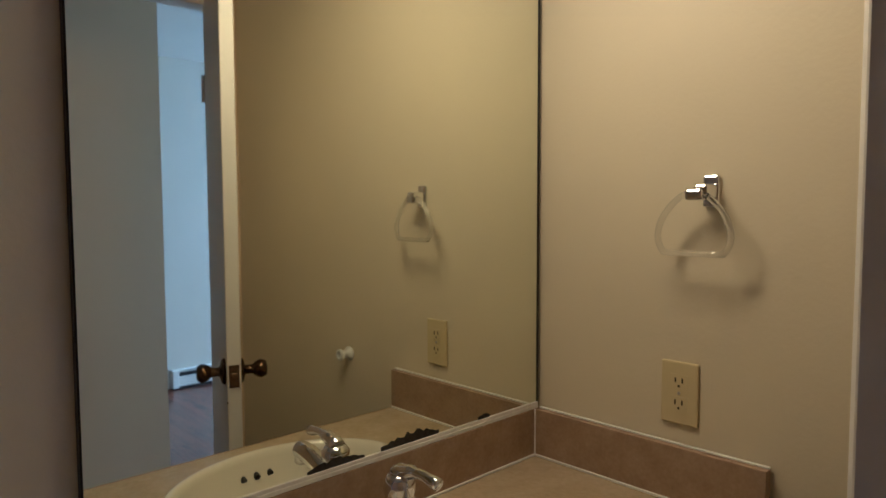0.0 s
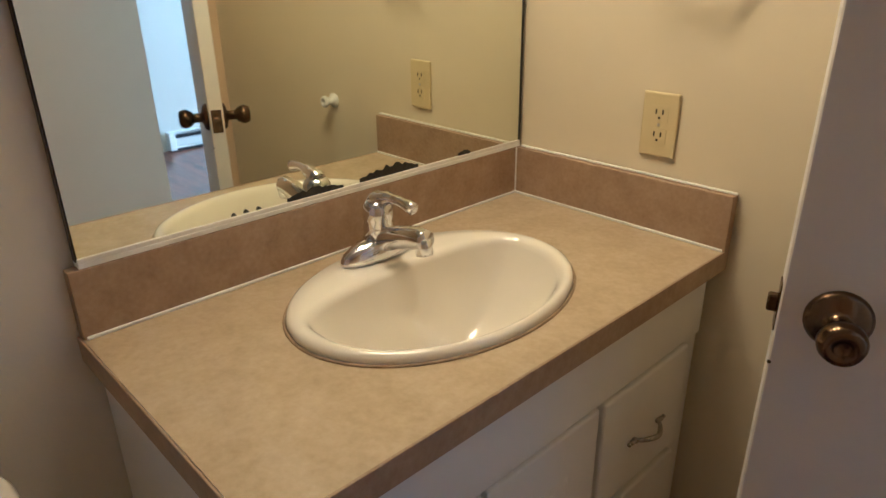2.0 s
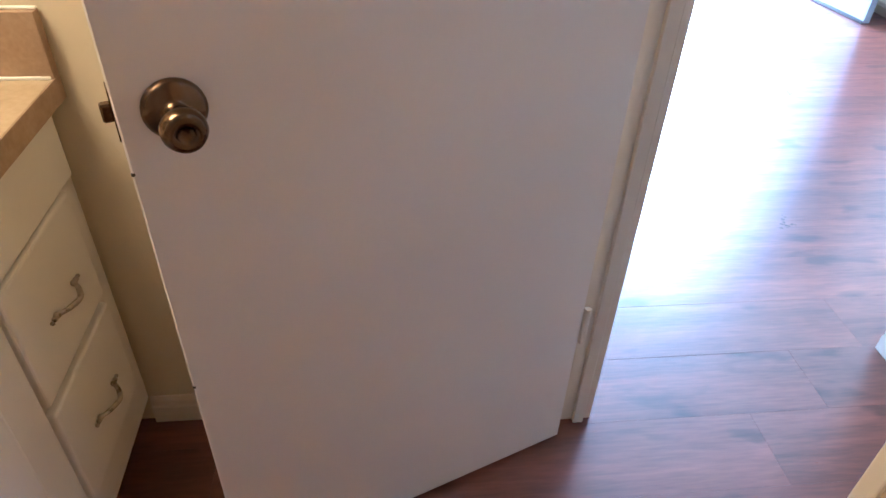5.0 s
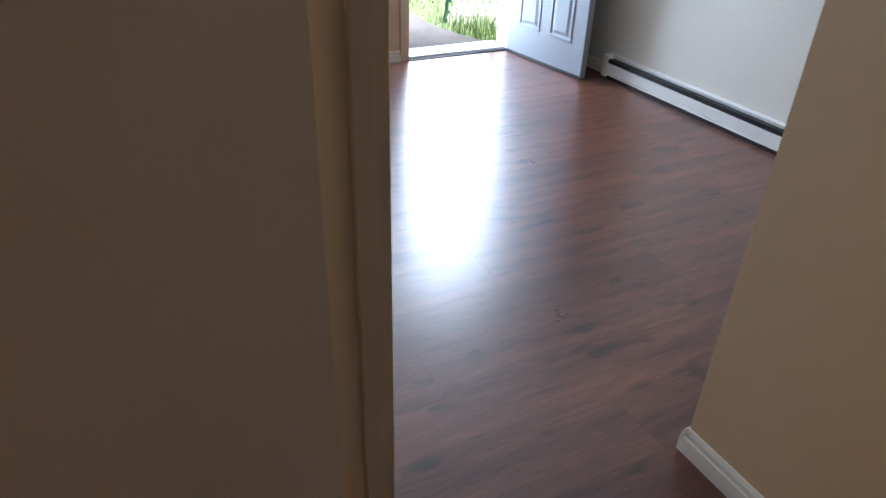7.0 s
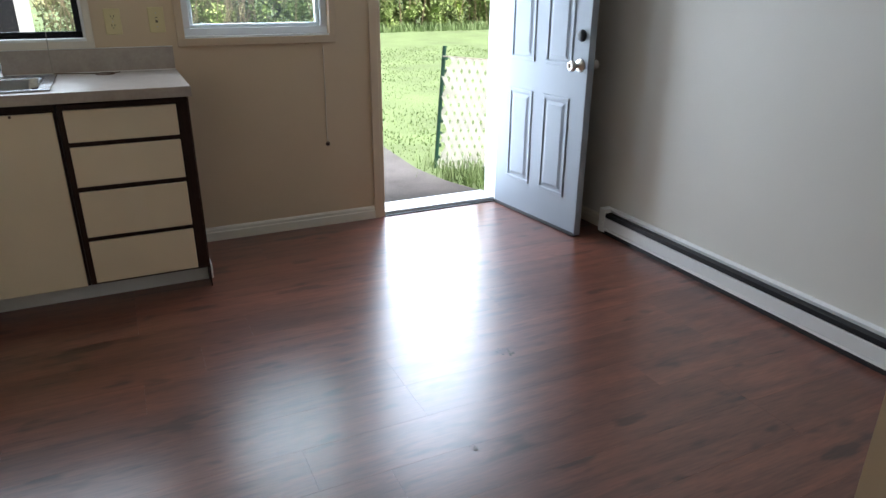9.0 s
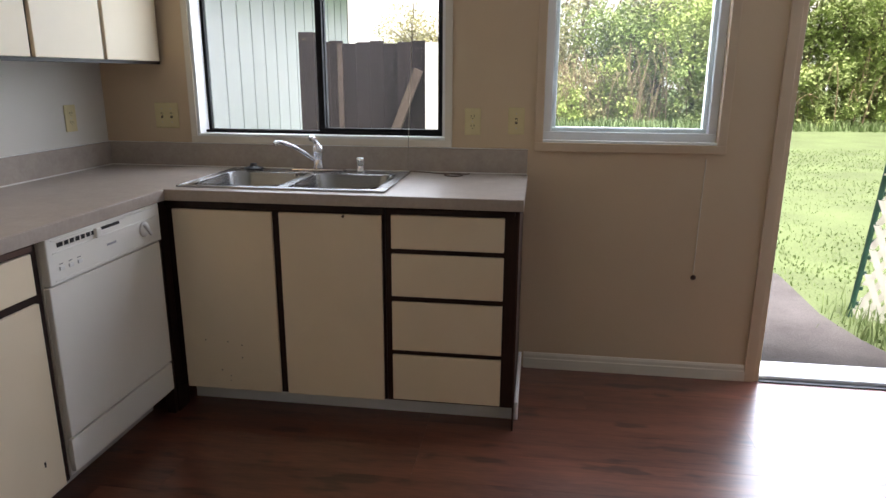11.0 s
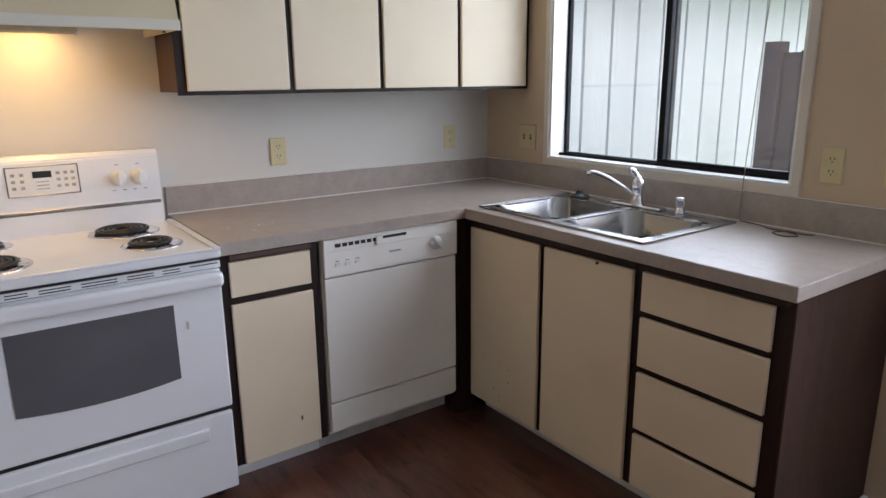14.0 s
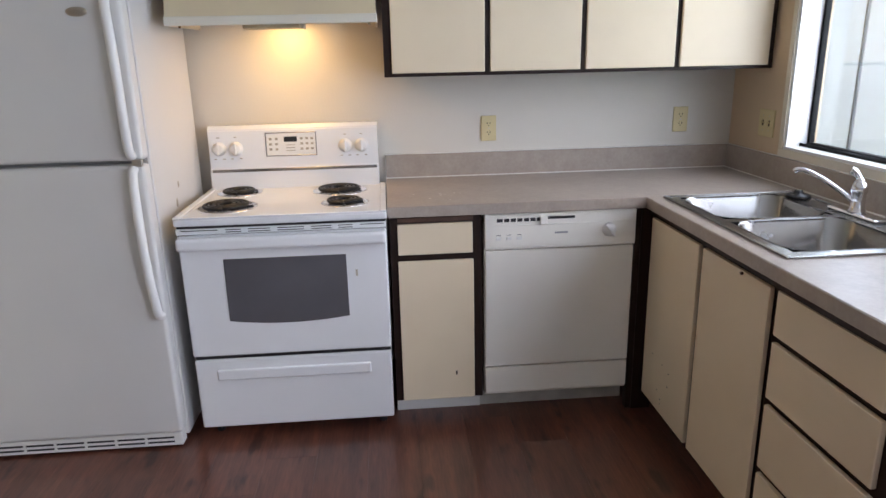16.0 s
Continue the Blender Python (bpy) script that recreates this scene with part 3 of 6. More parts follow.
# ---- kitchen: fitted cabinets ----
FX, FY = 0.600, -0.600     # carcass fronts; the doors stand 12 mm proud


def door_panel(parent, name, a, b, material=CREAM, bevel=0.003):
    return bx(name, a, b, material, parent, bevel)


def carcass(parent, a, b, name="body", material=DARKWOOD, hollow=False):
    """Cabinet box above a toe recess."""
    bm = bmesh.new()
    if hollow:
        # open on top, for the sink bowls to hang in
        w = 0.016
        box(bm, (a[0], a[1], 0.095), (b[0], b[1], 0.115))
        box(bm, (a[0], a[1], 0.115), (b[0], a[1] + w, b[2]))
        box(bm, (a[0], b[1] - w, 0.115), (b[0], b[1], b[2]))
        box(bm, (a[0], a[1] + w, 0.115), (a[0] + w, b[1] - w, b[2]))
        box(bm, (b[0] - 0.006, a[1] + w, 0.115), (b[0], b[1] - w, b[2]))
    else:
        box(bm, (a[0], a[1], 0.095), (b[0], b[1], b[2]), 0.0)
    return part(name, bm, material, parent)


# north run: sink base of two doors, and a drawer unit
c = thing("base_cabinet", "sink base cabinet with two cream laminate doors in dark wood frame", "cabinet", (1.05, -0.3, 0), "kitchen base cabinets")
carcass(c, (0.612, -0.595, 0), (1.463, -0.010, 0.866), hollow=True)
bx("toe_board", (0.615, -0.505, 0), (1.463, -0.490, 0.095), WHITE_TRIM, c, 0.0, "white toe board")
bx("top_rail", (0.612, -0.607, 0.836), (1.463, -0.595, 0.866), DARKWOOD, c, 0.002)
first_door = door_panel(c, "door", (0.643, -0.612, 0.098), (1.036, -0.597, 0.829))
d = door_panel(c, "door", (1.064, -0.612, 0.098), (1.453, -0.597, 0.829))
bm = bmesh.new()
cyl(bm, (1.312, -0.618, 0.823), (1.312, -0.611, 0.823), 0.005, n=10)
part("peg", bm, BROWNWOOD, d, "small brown wooden peg")

rk = random.Random(6)
for _ in range(7):
    sx, sz = 0.800 + rk.gauss(0, 0.055), 0.235 + rk.gauss(0, 0.055)
    bx("speck", (sx, -0.6132, sz), (sx + rk.uniform(0.002, 0.005), -0.6118, sz + rk.uniform(0.002, 0.006)), BROWNWOOD, first_door)

c = thing("drawer_unit", "base cabinet with four cream drawers in dark wood frame", "cabinet", (1.7, -0.3, 0), "kitchen base cabinets")
carcass(c, (1.465, -0.595, 0), (1.945, -0.010, 0.866))
bx("end_panel", (1.945, -0.600, 0.0), (1.951, -0.004, 0.866), SHADED_VENEER, c, 0.001, "brown veneer end panel darkened for its shade")
bx("toe_board", (1.463, -0.505, 0), (1.950, -0.490, 0.095), WHITE_TRIM, c, 0.0, "white toe board")
bx("side_trim", (1.951, -0.510, 0), (1.966, -0.004, 0.075), WHITE_TRIM, c, 0.003, "white side skirting")
bm = bmesh.new()
extrude_profile(bm, [(0, 0), (0.022, 0), (0.022, 0.016), (0.014, 0.021), (0, 0.024)], lambda u, v, s: Vector((s, -0.595 - u, 0.840 + v)), 1.475, 1.935)
part("pull_rail", bm, DARKWOOD, c)
for z0, z1 in ((0.708, 0.834), (0.526, 0.688), (0.311, 0.504), (0.106, 0.291)):
    door_panel(c, "drawer", (1.488, -0.612, z0), (1.899, -0.597, z1))

c = thing("corner_post", "dark wood corner filler between the two cabinet runs", "cabinet", (0.62, -0.61, 0), "kitchen base cabinets")
bx("post", (0.575, -0.640, 0.0), (0.612, -0.560, 0.866), DARKWOOD, c, 0.0)
bx("filler", (0.570, -0.662, 0.0), (0.606, -0.640, 0.866), DARKWOOD, c, 0.002)

# west run: small cabinet beside the stove
c = thing("base_cabinet", "narrow base cabinet with one drawer above a cream door", "cabinet", (0.3, -1.44, 0), "kitchen base cabinets")
carcass(c, (0.010, -1.612, 0), (0.598, -1.262, 0.866))
bx("toe_board", (0.490, -1.612, 0), (0.506, -1.262, 0.095), WHITE_TRIM, c, 0.0, "white toe board")
bm = bmesh.new()
extrude_profile(bm, [(0, 0), (0.022, 0), (0.022, 0.016), (0.014, 0.021), (0, 0.024)], lambda u, v, s: Vector((0.598 + u, s, 0.842 + v)), -1.582, -1.297)
part("pull_rail", bm, BROWNWOOD, c, "worn brown finger-pull rail")
door_panel(c, "drawer", (0.600, -1.583, 0.713), (0.615, -1.299, 0.834))
d = door_panel(c, "door", (0.600, -1.585, 0.101), (0.615, -1.296, 0.687))
bm = bmesh.new()
box(bm, (0.614, -1.372, 0.205), (0.6162, -1.366, 0.222), 0.0)
part("chip", bm, DARKWOOD, d)

# worktop: one L-shaped piece with the sink cut out
SX0, SX1, SY0, SY1 = 0.655, 1.455, -0.575, -0.075     # sink rim
CT0, CT1 = 0.866, 0.906
ct = thing("worktop", "taupe mottled laminate L-shaped kitchen worktop with backsplash", "worktop", (0.3, -0.3, CT0))
bm = bmesh.new()
hx0, hx1, hy0, hy1 = SX0 + 0.02, SX1 - 0.02, SY0 + 0.02, SY1 - 0.02
for a, b in (((0.002, -1.618), (0.632, -0.632)), ((0.002, -0.632), (hx0, -0.002)), ((hx1, -0.632), (1.960, -0.002)),
             ((hx0, -0.632), (hx1, hy0)), ((hx0, hy1), (hx1, -0.002))):
    box(bm, (*a, CT0), (*b, CT1))
bmesh.ops.remove_doubles(bm, verts=bm.verts, dist=0.0005)
part("top", bm, COUNTER, ct)
bm = bmesh.new()
box(bm, (0.632, -1.618, CT0 - 0.001), (0.6355, -0.6355, CT1 - 0.0012), 0.001, 1)
box(bm, (0.632, -0.6355, CT0 - 0.001), (1.9635, -0.632, CT1 - 0.0012), 0.001, 1)
box(bm, (1.960, -0.632, CT0 - 0.001), (1.9635, -0.002, CT1 - 0.0012), 0.001, 1)
part("edge_strip", bm, COUNTER, ct)
bx("backsplash", (0.002, -1.618, CT1), (0.020, -0.002, 1.012), COUNTER, ct, 0.002)
bx("backsplash", (0.0205, -0.020, CT1), (1.960, -0.002, 1.012), COUNTER, ct, 0.002)
bm = bmesh.new()
box(bm, (0.020, -1.618, CT1), (0.0245, -0.0245, CT1 + 0.0045), 0.001, 1)
box(bm, (0.020, -0.0245, CT1), (1.960, -0.020, CT1 + 0.0045), 0.001, 1)
box(bm, (0.002, -1.618, 1.012), (0.012, -0.002, 1.0145), 0.001, 1)
box(bm, (0.012, -0.012, 1.012), (1.960, -0.002, 1.0145), 0.001, 1)
part("caulk_bead", bm, CAULK, ct, "uneven white caulk bead")

# double-bowl sink
sk = thing("kitchen_sink", "stainless steel double-bowl drop-in sink in the worktop", "sink", (1.05, -0.32, CT1))


def bowl(bm, x0, x1, y0, y1, z1, depth, r, seg=5, taper=0.03):
    """An open rounded-rectangle basin."""
    def ring(inset, z, rad):
        pts = []
        for cx, cy, a0 in ((x1 - inset - rad, y1 - inset - rad, 0), (x0 + inset + rad, y1 - inset - rad, 90), (x0 + inset + rad, y0 + inset + rad, 180), (x1 - inset - rad, y0 + inset + rad, 270)):
            for k in range(seg + 1):
                a = radians(a0 + 90 * k / seg)
                pts.append(bm.verts.new((cx + rad * math.cos(a), cy + rad * math.sin(a), z)))
        return pts
    rings = [ring(-0.006, z1 + 0.001, r + 0.006), ring(0, z1 - 0.006, r), ring(taper * 0.6, z1 - depth + 0.035, r), ring(taper + 0.012, z1 - depth + 0.008, r), ring(taper + 0.045, z1 - depth, r)]
    for a, b in zip(rings, rings[1:]):
        for i in range(len(a)):
            bm.faces.new((a[i], b[i], b[(i + 1) % len(a)], a[(i + 1) % len(a)]))
    bm.faces.new(rings[-1])
    return rings[0]


ZR = CT1 + 0.006
bm = bmesh.new()
b1x0, b1x1, b2x0, b2x1, by0, by1 = 0.695, 1.035, 1.075, 1.415, -0.535, -0.165
# rim deck as strips round the bowls, with a raised outer lip
for a, b in (((SX0, SY0), (SX1, by0)), ((SX0, by1), (SX1, SY1)), ((SX0, by0), (b1x0, by1)), ((b1x1, by0), (b2x0, by1)), ((b2x1, by0), (SX1, by1))):
    box(bm, (*a, CT1 + 0.0005), (*b, ZR))
box(bm, (SX0 - 0.004, SY0 - 0.004, CT1 + 0.0003), (SX1 + 0.004, SY0 + 0.006, ZR + 0.002), 0.002, 2)
box(bm, (SX0 - 0.004, SY1 - 0.006, CT1 + 0.0003), (SX1 + 0.004, SY1 + 0.004, ZR + 0.002), 0.002, 2)
box(bm, (SX0 - 0.004, SY0, CT1 + 0.0003), (SX0 + 0.006, SY1, ZR + 0.002), 0.002, 2)
box(bm, (SX1 - 0.006, SY0, CT1 + 0.0003), (SX1 + 0.004, SY1, ZR + 0.002), 0.002, 2)
part("rim", bm, STEEL, sk)
for x0, x1 in ((b1x0, b1x1), (b2x0, b2x1)):
    bm = bmesh.new()
    bowl(bm, x0, x1, by0, by1, ZR, 0.165, 0.078, seg=9, taper=0.014)
    bw = part("bowl", bm, STEEL, sk, smooth=True)
    bm = bmesh.new()
    lathe(bm, [(0.044, 0), (0.044, 0.002), (0.034, 0.003), (0.030, 0.0005), (0.001, 0.0005)], Matrix.Translation(((x0 + x1) / 2, (by0 + by1) / 2, ZR - 0.1645)))
    part("drain", bm, CHROME, bw, smooth=True)

fc = thing("kitchen_faucet", "chrome single-lever kitchen faucet on a long base plate", "faucet", (1.085, -0.115, ZR))
bm = bmesh.new()
box(bm, (0.940, -0.128, ZR), (1.175, -0.078, ZR + 0.011), 0.0054, 3)
part("base_plate", bm, CHROME, fc, smooth=False)
bm = bmesh.new()
lathe(bm, [(0.027, 0), (0.027, 0.006), (0.022, 0.012), (0.021, 0.060), (0.024, 0.066), (0.024, 0.082), (0.018, 0.098), (0.001, 0.104)], Matrix.Translation((1.056, -0.104, ZR + 0.010)))
part("body", bm, CHROME, fc, smooth=True)
bm = bmesh.new()
tube(bm, smooth_path([(1.052, -0.108, 0.950), (1.030, -0.130, 0.975), (0.988, -0.175, 1.015), (0.948, -0.212, 1.040), (0.926, -0.232, 1.046), (0.916, -0.242, 1.038)]), [0.0080] * 20 + [0.0074] * 6 + [0.0092] * 5, 12)
part("spout", bm, CHROME, fc, smooth=True)
bm = bmesh.new()
tube(bm, smooth_path([(1.056, -0.104, 1.005), (1.050, -0.104, 1.030), (1.040, -0.116, 1.050), (1.034, -0.126, 1.056)]), [0.015] * 6 + [0.010] * 6 + [0.013] * 7, 12)
part("lever", bm, CHROME, fc, smooth=True)
sp = thing("sink_sprayer_cap", "short chrome cylinder beside the faucet", "sink fitting", (1.241, -0.088, ZR))
bm = bmesh.new()
lathe(bm, [(0.021, 0), (0.021, 0.004), (0.017, 0.006), (0.017, 0.040), (0.0195, 0.042), (0.0195, 0.058), (0.016, 0.061), (0.001, 0.061)], Matrix.Translation((1.241, -0.088, ZR)))
part("cap", bm, CHROME, sp, smooth=True)
st = thing("sink_stopper", "black rubber sink stopper lying on the sink rim", "stopper", (0.763, -0.118, ZR))
bm = bmesh.new()
lathe(bm, [(0.040, 0), (0.043, 0.006), (0.040, 0.011), (0.020, 0.014), (0.014, 0.022), (0.014, 0.028), (0.001, 0.029)], Matrix.Translation((0.763, -0.118, ZR)))
part("disc", bm, BLACK, st, smooth=True)
cb = thing("cable_loop", "thin brown cord lying coiled on the worktop", "cord", (1.62, -0.10, CT1))
bm = bmesh.new()
tube(bm, smooth_path([(1.445, -0.030, 0.910), (1.535, -0.045, 0.909), (1.575, -0.070, 0.9085), (1.640, -0.075, 0.909), (1.690, -0.105, 0.9085), (1.660, -0.140, 0.9085), (1.615, -0.120, 0.9095), (1.640, -0.085, 0.912), (1.700, -0.070, 0.909), (1.715, -0.052, 0.909)], 8), 0.0022, 6)
part("cord", bm, mat("brown_cord", (0.10, 0.055, 0.03), 0.6), cb, smooth=True)

bm = bmesh.new()
tube(bm, smooth_path([(1.495, -0.020, 2.03), (1.465, -0.024, 1.55), (1.442, -0.026, 1.05), (1.440, -0.028, 0.912)], 5), 0.0016, 6)
part("hanging_cord", bm, mat("grey_blind_cord", (0.30, 0.27, 0.22), 0.7), cb, "thin blind cord hanging down", smooth=True)
rc = random.Random(4)
cs = thing("paint_specks", "dried white specks on the worktop", "stain", (0.45, -1.41, CT1), kind="stuff")
bm = bmesh.new()
for _ in range(12):
    sx, sy, sr = 0.44 + rc.gauss(0, 0.04), -1.41 + rc.gauss(0, 0.05), rc.uniform(0.002, 0.005)
    bm.faces.new([bm.verts.new((sx + sr * math.cos(1.05 * i) * rc.uniform(0.6, 1.4), sy + sr * math.sin(1.05 * i) * rc.uniform(0.6, 1.4), CT1 + 0.0008)) for i in range(6)])
part("specks", bm, CAULK, cs)

# dishwasher
dw = thing("dishwasher", "off-white built-in dishwasher with push buttons and a dial", "dishwasher", (0.3, -0.96, 0))
Y0, Y1 = -1.254, -0.668
bx("body", (0.03, Y0, 0.10), (0.598, Y1, 0.862), DWWHITE, dw)
cp = bx("control_panel", (0.598, Y0, 0.722), (0.626, Y1, 0.862), DWWHITE, dw, 0.004)
bm = bmesh.new()
box(bm, (0.6255, Y0 + 0.022, 0.8515), (0.6285, Y1 - 0.022, 0.854), 0.0008, 1)
box(bm, (0.6255, Y0 + 0.022, 0.815), (0.6285, Y1 - 0.022, 0.818), 0.0008, 1)
box(bm, (0.6255, Y0 + 0.022, 0.731), (0.6280, Y1 - 0.022, 0.734), 0.0008, 1)
part("panel_bead", bm, DWWHITE, cp)
bx("door", (0.598, Y0 + 0.002, 0.233), (0.618, Y1 - 0.002, 0.717), DWWHITE, dw, 0.004)
bx("lower_panel", (0.598, Y0 + 0.002, 0.115), (0.616, Y1 - 0.002, 0.226), DWWHITE, dw, 0.003)
bx("toe_board", (0.480, Y0 - 0.008, 0.0), (0.500, Y1 + 0.02, 0.085), mat("scuffed_grey_toe_board", (0.50, 0.48, 0.44), 0.6, var=0.2, scale=9, bump=0.1), dw, 0.0, "scuffed grey toe board")
bx("vent", (0.6255, Y0 + 0.045, 0.830), (0.6275, Y0 + 0.215, 0.843), BLACK, cp)
for k in range(6):
    bx("vent_bar", (0.626, Y0 + 0.068 + k * 0.025, 0.830), (0.6288, Y0 + 0.073 + k * 0.025, 0.843), DWWHITE, cp)
bx("handle", (0.626, Y0 + 0.210, 0.818), (0.640, Y0 + 0.236, 0.850), DWWHITE, cp, 0.004)
bx("vent", (0.6255, Y0 + 0.240, 0.836), (0.6275, Y0 + 0.345, 0.846), BLACK, cp)
for k in range(3):
    bx("button", (0.626, Y0 + 0.042 + k * 0.040, 0.760), (0.631, Y0 + 0.062 + k * 0.040, 0.772), PLASTIC, cp, 0.002)
    bx("button_mark", (0.6262, Y0 + 0.044 + k * 0.040, 0.778), (0.6266, Y0 + 0.060 + k * 0.040, 0.780), BLACK, cp)
bm = bmesh.new()
lathe(bm, [(0.027, 0), (0.026, 0.006), (0.020, 0.010), (0.019, 0.012), (0.001, 0.012)], Matrix.Translation((0.626, Y1 - 0.105, 0.785)) @ Matrix.Rotation(radians(90), 4, "Y"))
dial = part("dial", bm, PLASTIC, cp, smooth=True)
bx("grip", (-0.030, -0.005, 0.0), (0.030, 0.005, 0.012), PLASTIC, dial, 0.003, m=Matrix.Translation((0.636, Y1 - 0.105, 0.785)) @ Matrix.Rotation(radians(90), 4, "Y") @ Matrix.Rotation(radians(40), 4, "Z"))
bx("badge", (0.6258, -0.985, 0.778), (0.6268, -0.935, 0.785), mat("grey_badge", (0.35, 0.35, 0.36), 0.4), cp)


# ---- stove ----
sv = thing("electric_range", "white freestanding electric range with four coil burners", "stove", (0.33, -2.0, 0))
A, B = -2.378, -1.622
bx("body", (0.03, A + 0.004, 0.045), (0.615, B - 0.004, 0.868), ENAMEL, sv, 0.004)
for x in (0.08, 0.57):
    for y in (A + 0.05, B - 0.05):
        bm = bmesh.new()
        cyl(bm, (x, y, 0), (x, y, 0.046), 0.016, n=12)
        part("foot", bm, BLACK, sv)
bx("storage_drawer", (0.615, A + 0.004, 0.055), (0.652, B - 0.004, 0.342), ENAMEL, sv, 0.008, seg=3)
bm = bmesh.new()
box(bm, (0.648, A + 0.085, 0.258), (0.662, B - 0.085, 0.302), 0.0068, 3)
part("drawer_grip", bm, ENAMEL, sv)
bx("drawer_gap", (0.60, A + 0.006, 0.342), (0.640, B - 0.006, 0.358), BLACK, sv)
od = bx("oven_door", (0.615, A + 0.002, 0.358), (0.655, B - 0.002, 0.835), ENAMEL, sv, 0.008, seg=3)
# oven window: darker glass with a bowed lower edge
bm = bmesh.new()
wy0, wy1, wz0, wz1 = -2.222, -1.777, 0.500, 0.742
low = [(wy0 + (wy1 - wy0) * k / 16, wz0 - 0.016 * (1 - (2 * k / 16 - 1) ** 2)) for k in range(17)]
outline = low + [(wy1, wz1), (wy0, wz1)]
f0 = [bm.verts.new((0.6555, y, z)) for y, z in outline]
f1 = [bm.verts.new((0.6575, y, z)) for y, z in outline]
bm.faces.new(f1)
for i in range(len(f0)):
    bm.faces.new((f0[i], f0[(i + 1) % len(f0)], f1[(i + 1) % len(f0)], f1[i]))
bmesh.ops.recalc_face_normals(bm, faces=bm.faces)
part("oven_window", bm, OVENGLASS, od, "smoked glass oven window")
bm = bmesh.new()
box(bm, (0.655, A + 0.002, 0.782), (0.690, B - 0.002, 0.830), 0.013, 3)
part("handle", bm, ENAMEL, od)
bm = bmesh.new()
box(bm, (0.655, -1.745, 0.655), (0.6565, -1.737, 0.680), 0.0)
part("smudge", bm, STAIN, od)
vt = bx("vent_trim", (0.612, A + 0.002, 0.838), (0.660, B - 0.002, 0.860), ENAMEL, sv, 0.003)
bx("door_gap", (0.60, A + 0.004, 0.832), (0.648, B - 0.004, 0.8385), BLACK, sv)
bx("top_gap", (0.60, A + 0.004, 0.860), (0.650, B - 0.004, 0.870), BLACK, sv)
for y0, y1, rows in ((0.020, 0.150, 1), (0.178, 0.232, 2), (0.258, 0.336, 2), (0.362, 0.456, 2), (0.482, 0.556, 2), (0.580, 0.632, 2), (0.660, 0.745, 1)):
    for k in range(rows):
        bx("vent_slot", (0.6590, A + y0, 0.8525 - 0.0085 * k), (0.6612, A + y1, 0.8555 - 0.0085 * k), BLACK, vt)
# cooktop with a raised lip
bm = bmesh.new()
box(bm, (0.06, A - 0.002, 0.870), (0.668, B + 0.002, 0.898), 0.008, 3)
cook = part("cooktop", bm, ENAMEL, sv)
bm = bmesh.new()
box(bm, (0.10, A - 0.002, 0.896), (0.668, A + 0.022, 0.905), 0.004, 2)
box(bm, (0.10, B - 0.022, 0.896), (0.668, B + 0.002, 0.905), 0.004, 2)
box(bm, (0.640, A + 0.022, 0.896), (0.668, B - 0.022, 0.904), 0.004, 2)
part("cooktop_lip", bm, ENAMEL, sv)


def burner(parent, x, y, r):
    bm = bmesh.new()
    lathe(bm, [(r + 0.016, 0), (r + 0.017, 0.004), (r + 0.010, 0.005), (r + 0.004, 0.0015), (r * 0.5, 0.001), (0.001, 0.001)], Matrix.Translation((x, y, 0.8975)), 40)
    ring = part("drip_pan", bm, CHROME, parent, "chrome drip pan", smooth=True)
    bm = bmesh.new()
    turns, n = (4 if r > 0.085 else 3), 120
    pts = [(x + (0.022 + (r - 0.030) * k / n) * math.cos(turns * 2 * math.pi * k / n), y + (0.022 + (r - 0.030) * k / n) * math.sin(turns * 2 * math.pi * k / n), 0.911) for k in range(n + 1)]
    tube(bm, pts, 0.0062, 8)
    for a in (0, 120, 240):
        c_, s_ = math.cos(radians(a)), math.sin(radians(a))
        tube(bm, [(x + 0.01 * c_, y + 0.01 * s_, 0.9035), (x + r * c_, y + r * s_, 0.9035)], 0.003, 6)
    part("coil", bm, COIL, parent, "black spiral heating coil", smooth=True)


burner(cook, 0.205, -2.235, 0.076)
burner(cook, 0.490, -2.225, 0.097)
burner(cook, 0.225, -1.815, 0.097)
burner(cook, 0.480, -1.780, 0.076)
# backguard
bm = bmesh.new()
prof = [(0.02, 0.885), (0.108, 0.885), (0.102, 0.978), (0.094, 0.985), (0.086, 1.150), (0.070, 1.168), (0.02, 1.168)]
extrude_profile(bm, prof, lambda u, v, s: Vector((u, s, v)), A + 0.006, B - 0.026)
bmesh.ops.bevel(bm, geom=[e for e in bm.edges if e.calc_length() > 0.5], offset=0.004, segments=2, affect="EDGES")
bg = part("backguard", bm, ENAMEL, sv, "white control panel with knobs and a clock")
TILT = Matrix.Rotation(radians(87.2), 4, "Y")
bm = bmesh.new()
box(bm, (0.0995, A + 0.014, 0.972), (0.1045, B - 0.034, 0.984), 0.001, 1)
part("steel_strip", bm, STEEL, bg)


def on_panel(y, z):
    return Vector((0.0945 - (z - 0.985) * 0.0485, y, z))


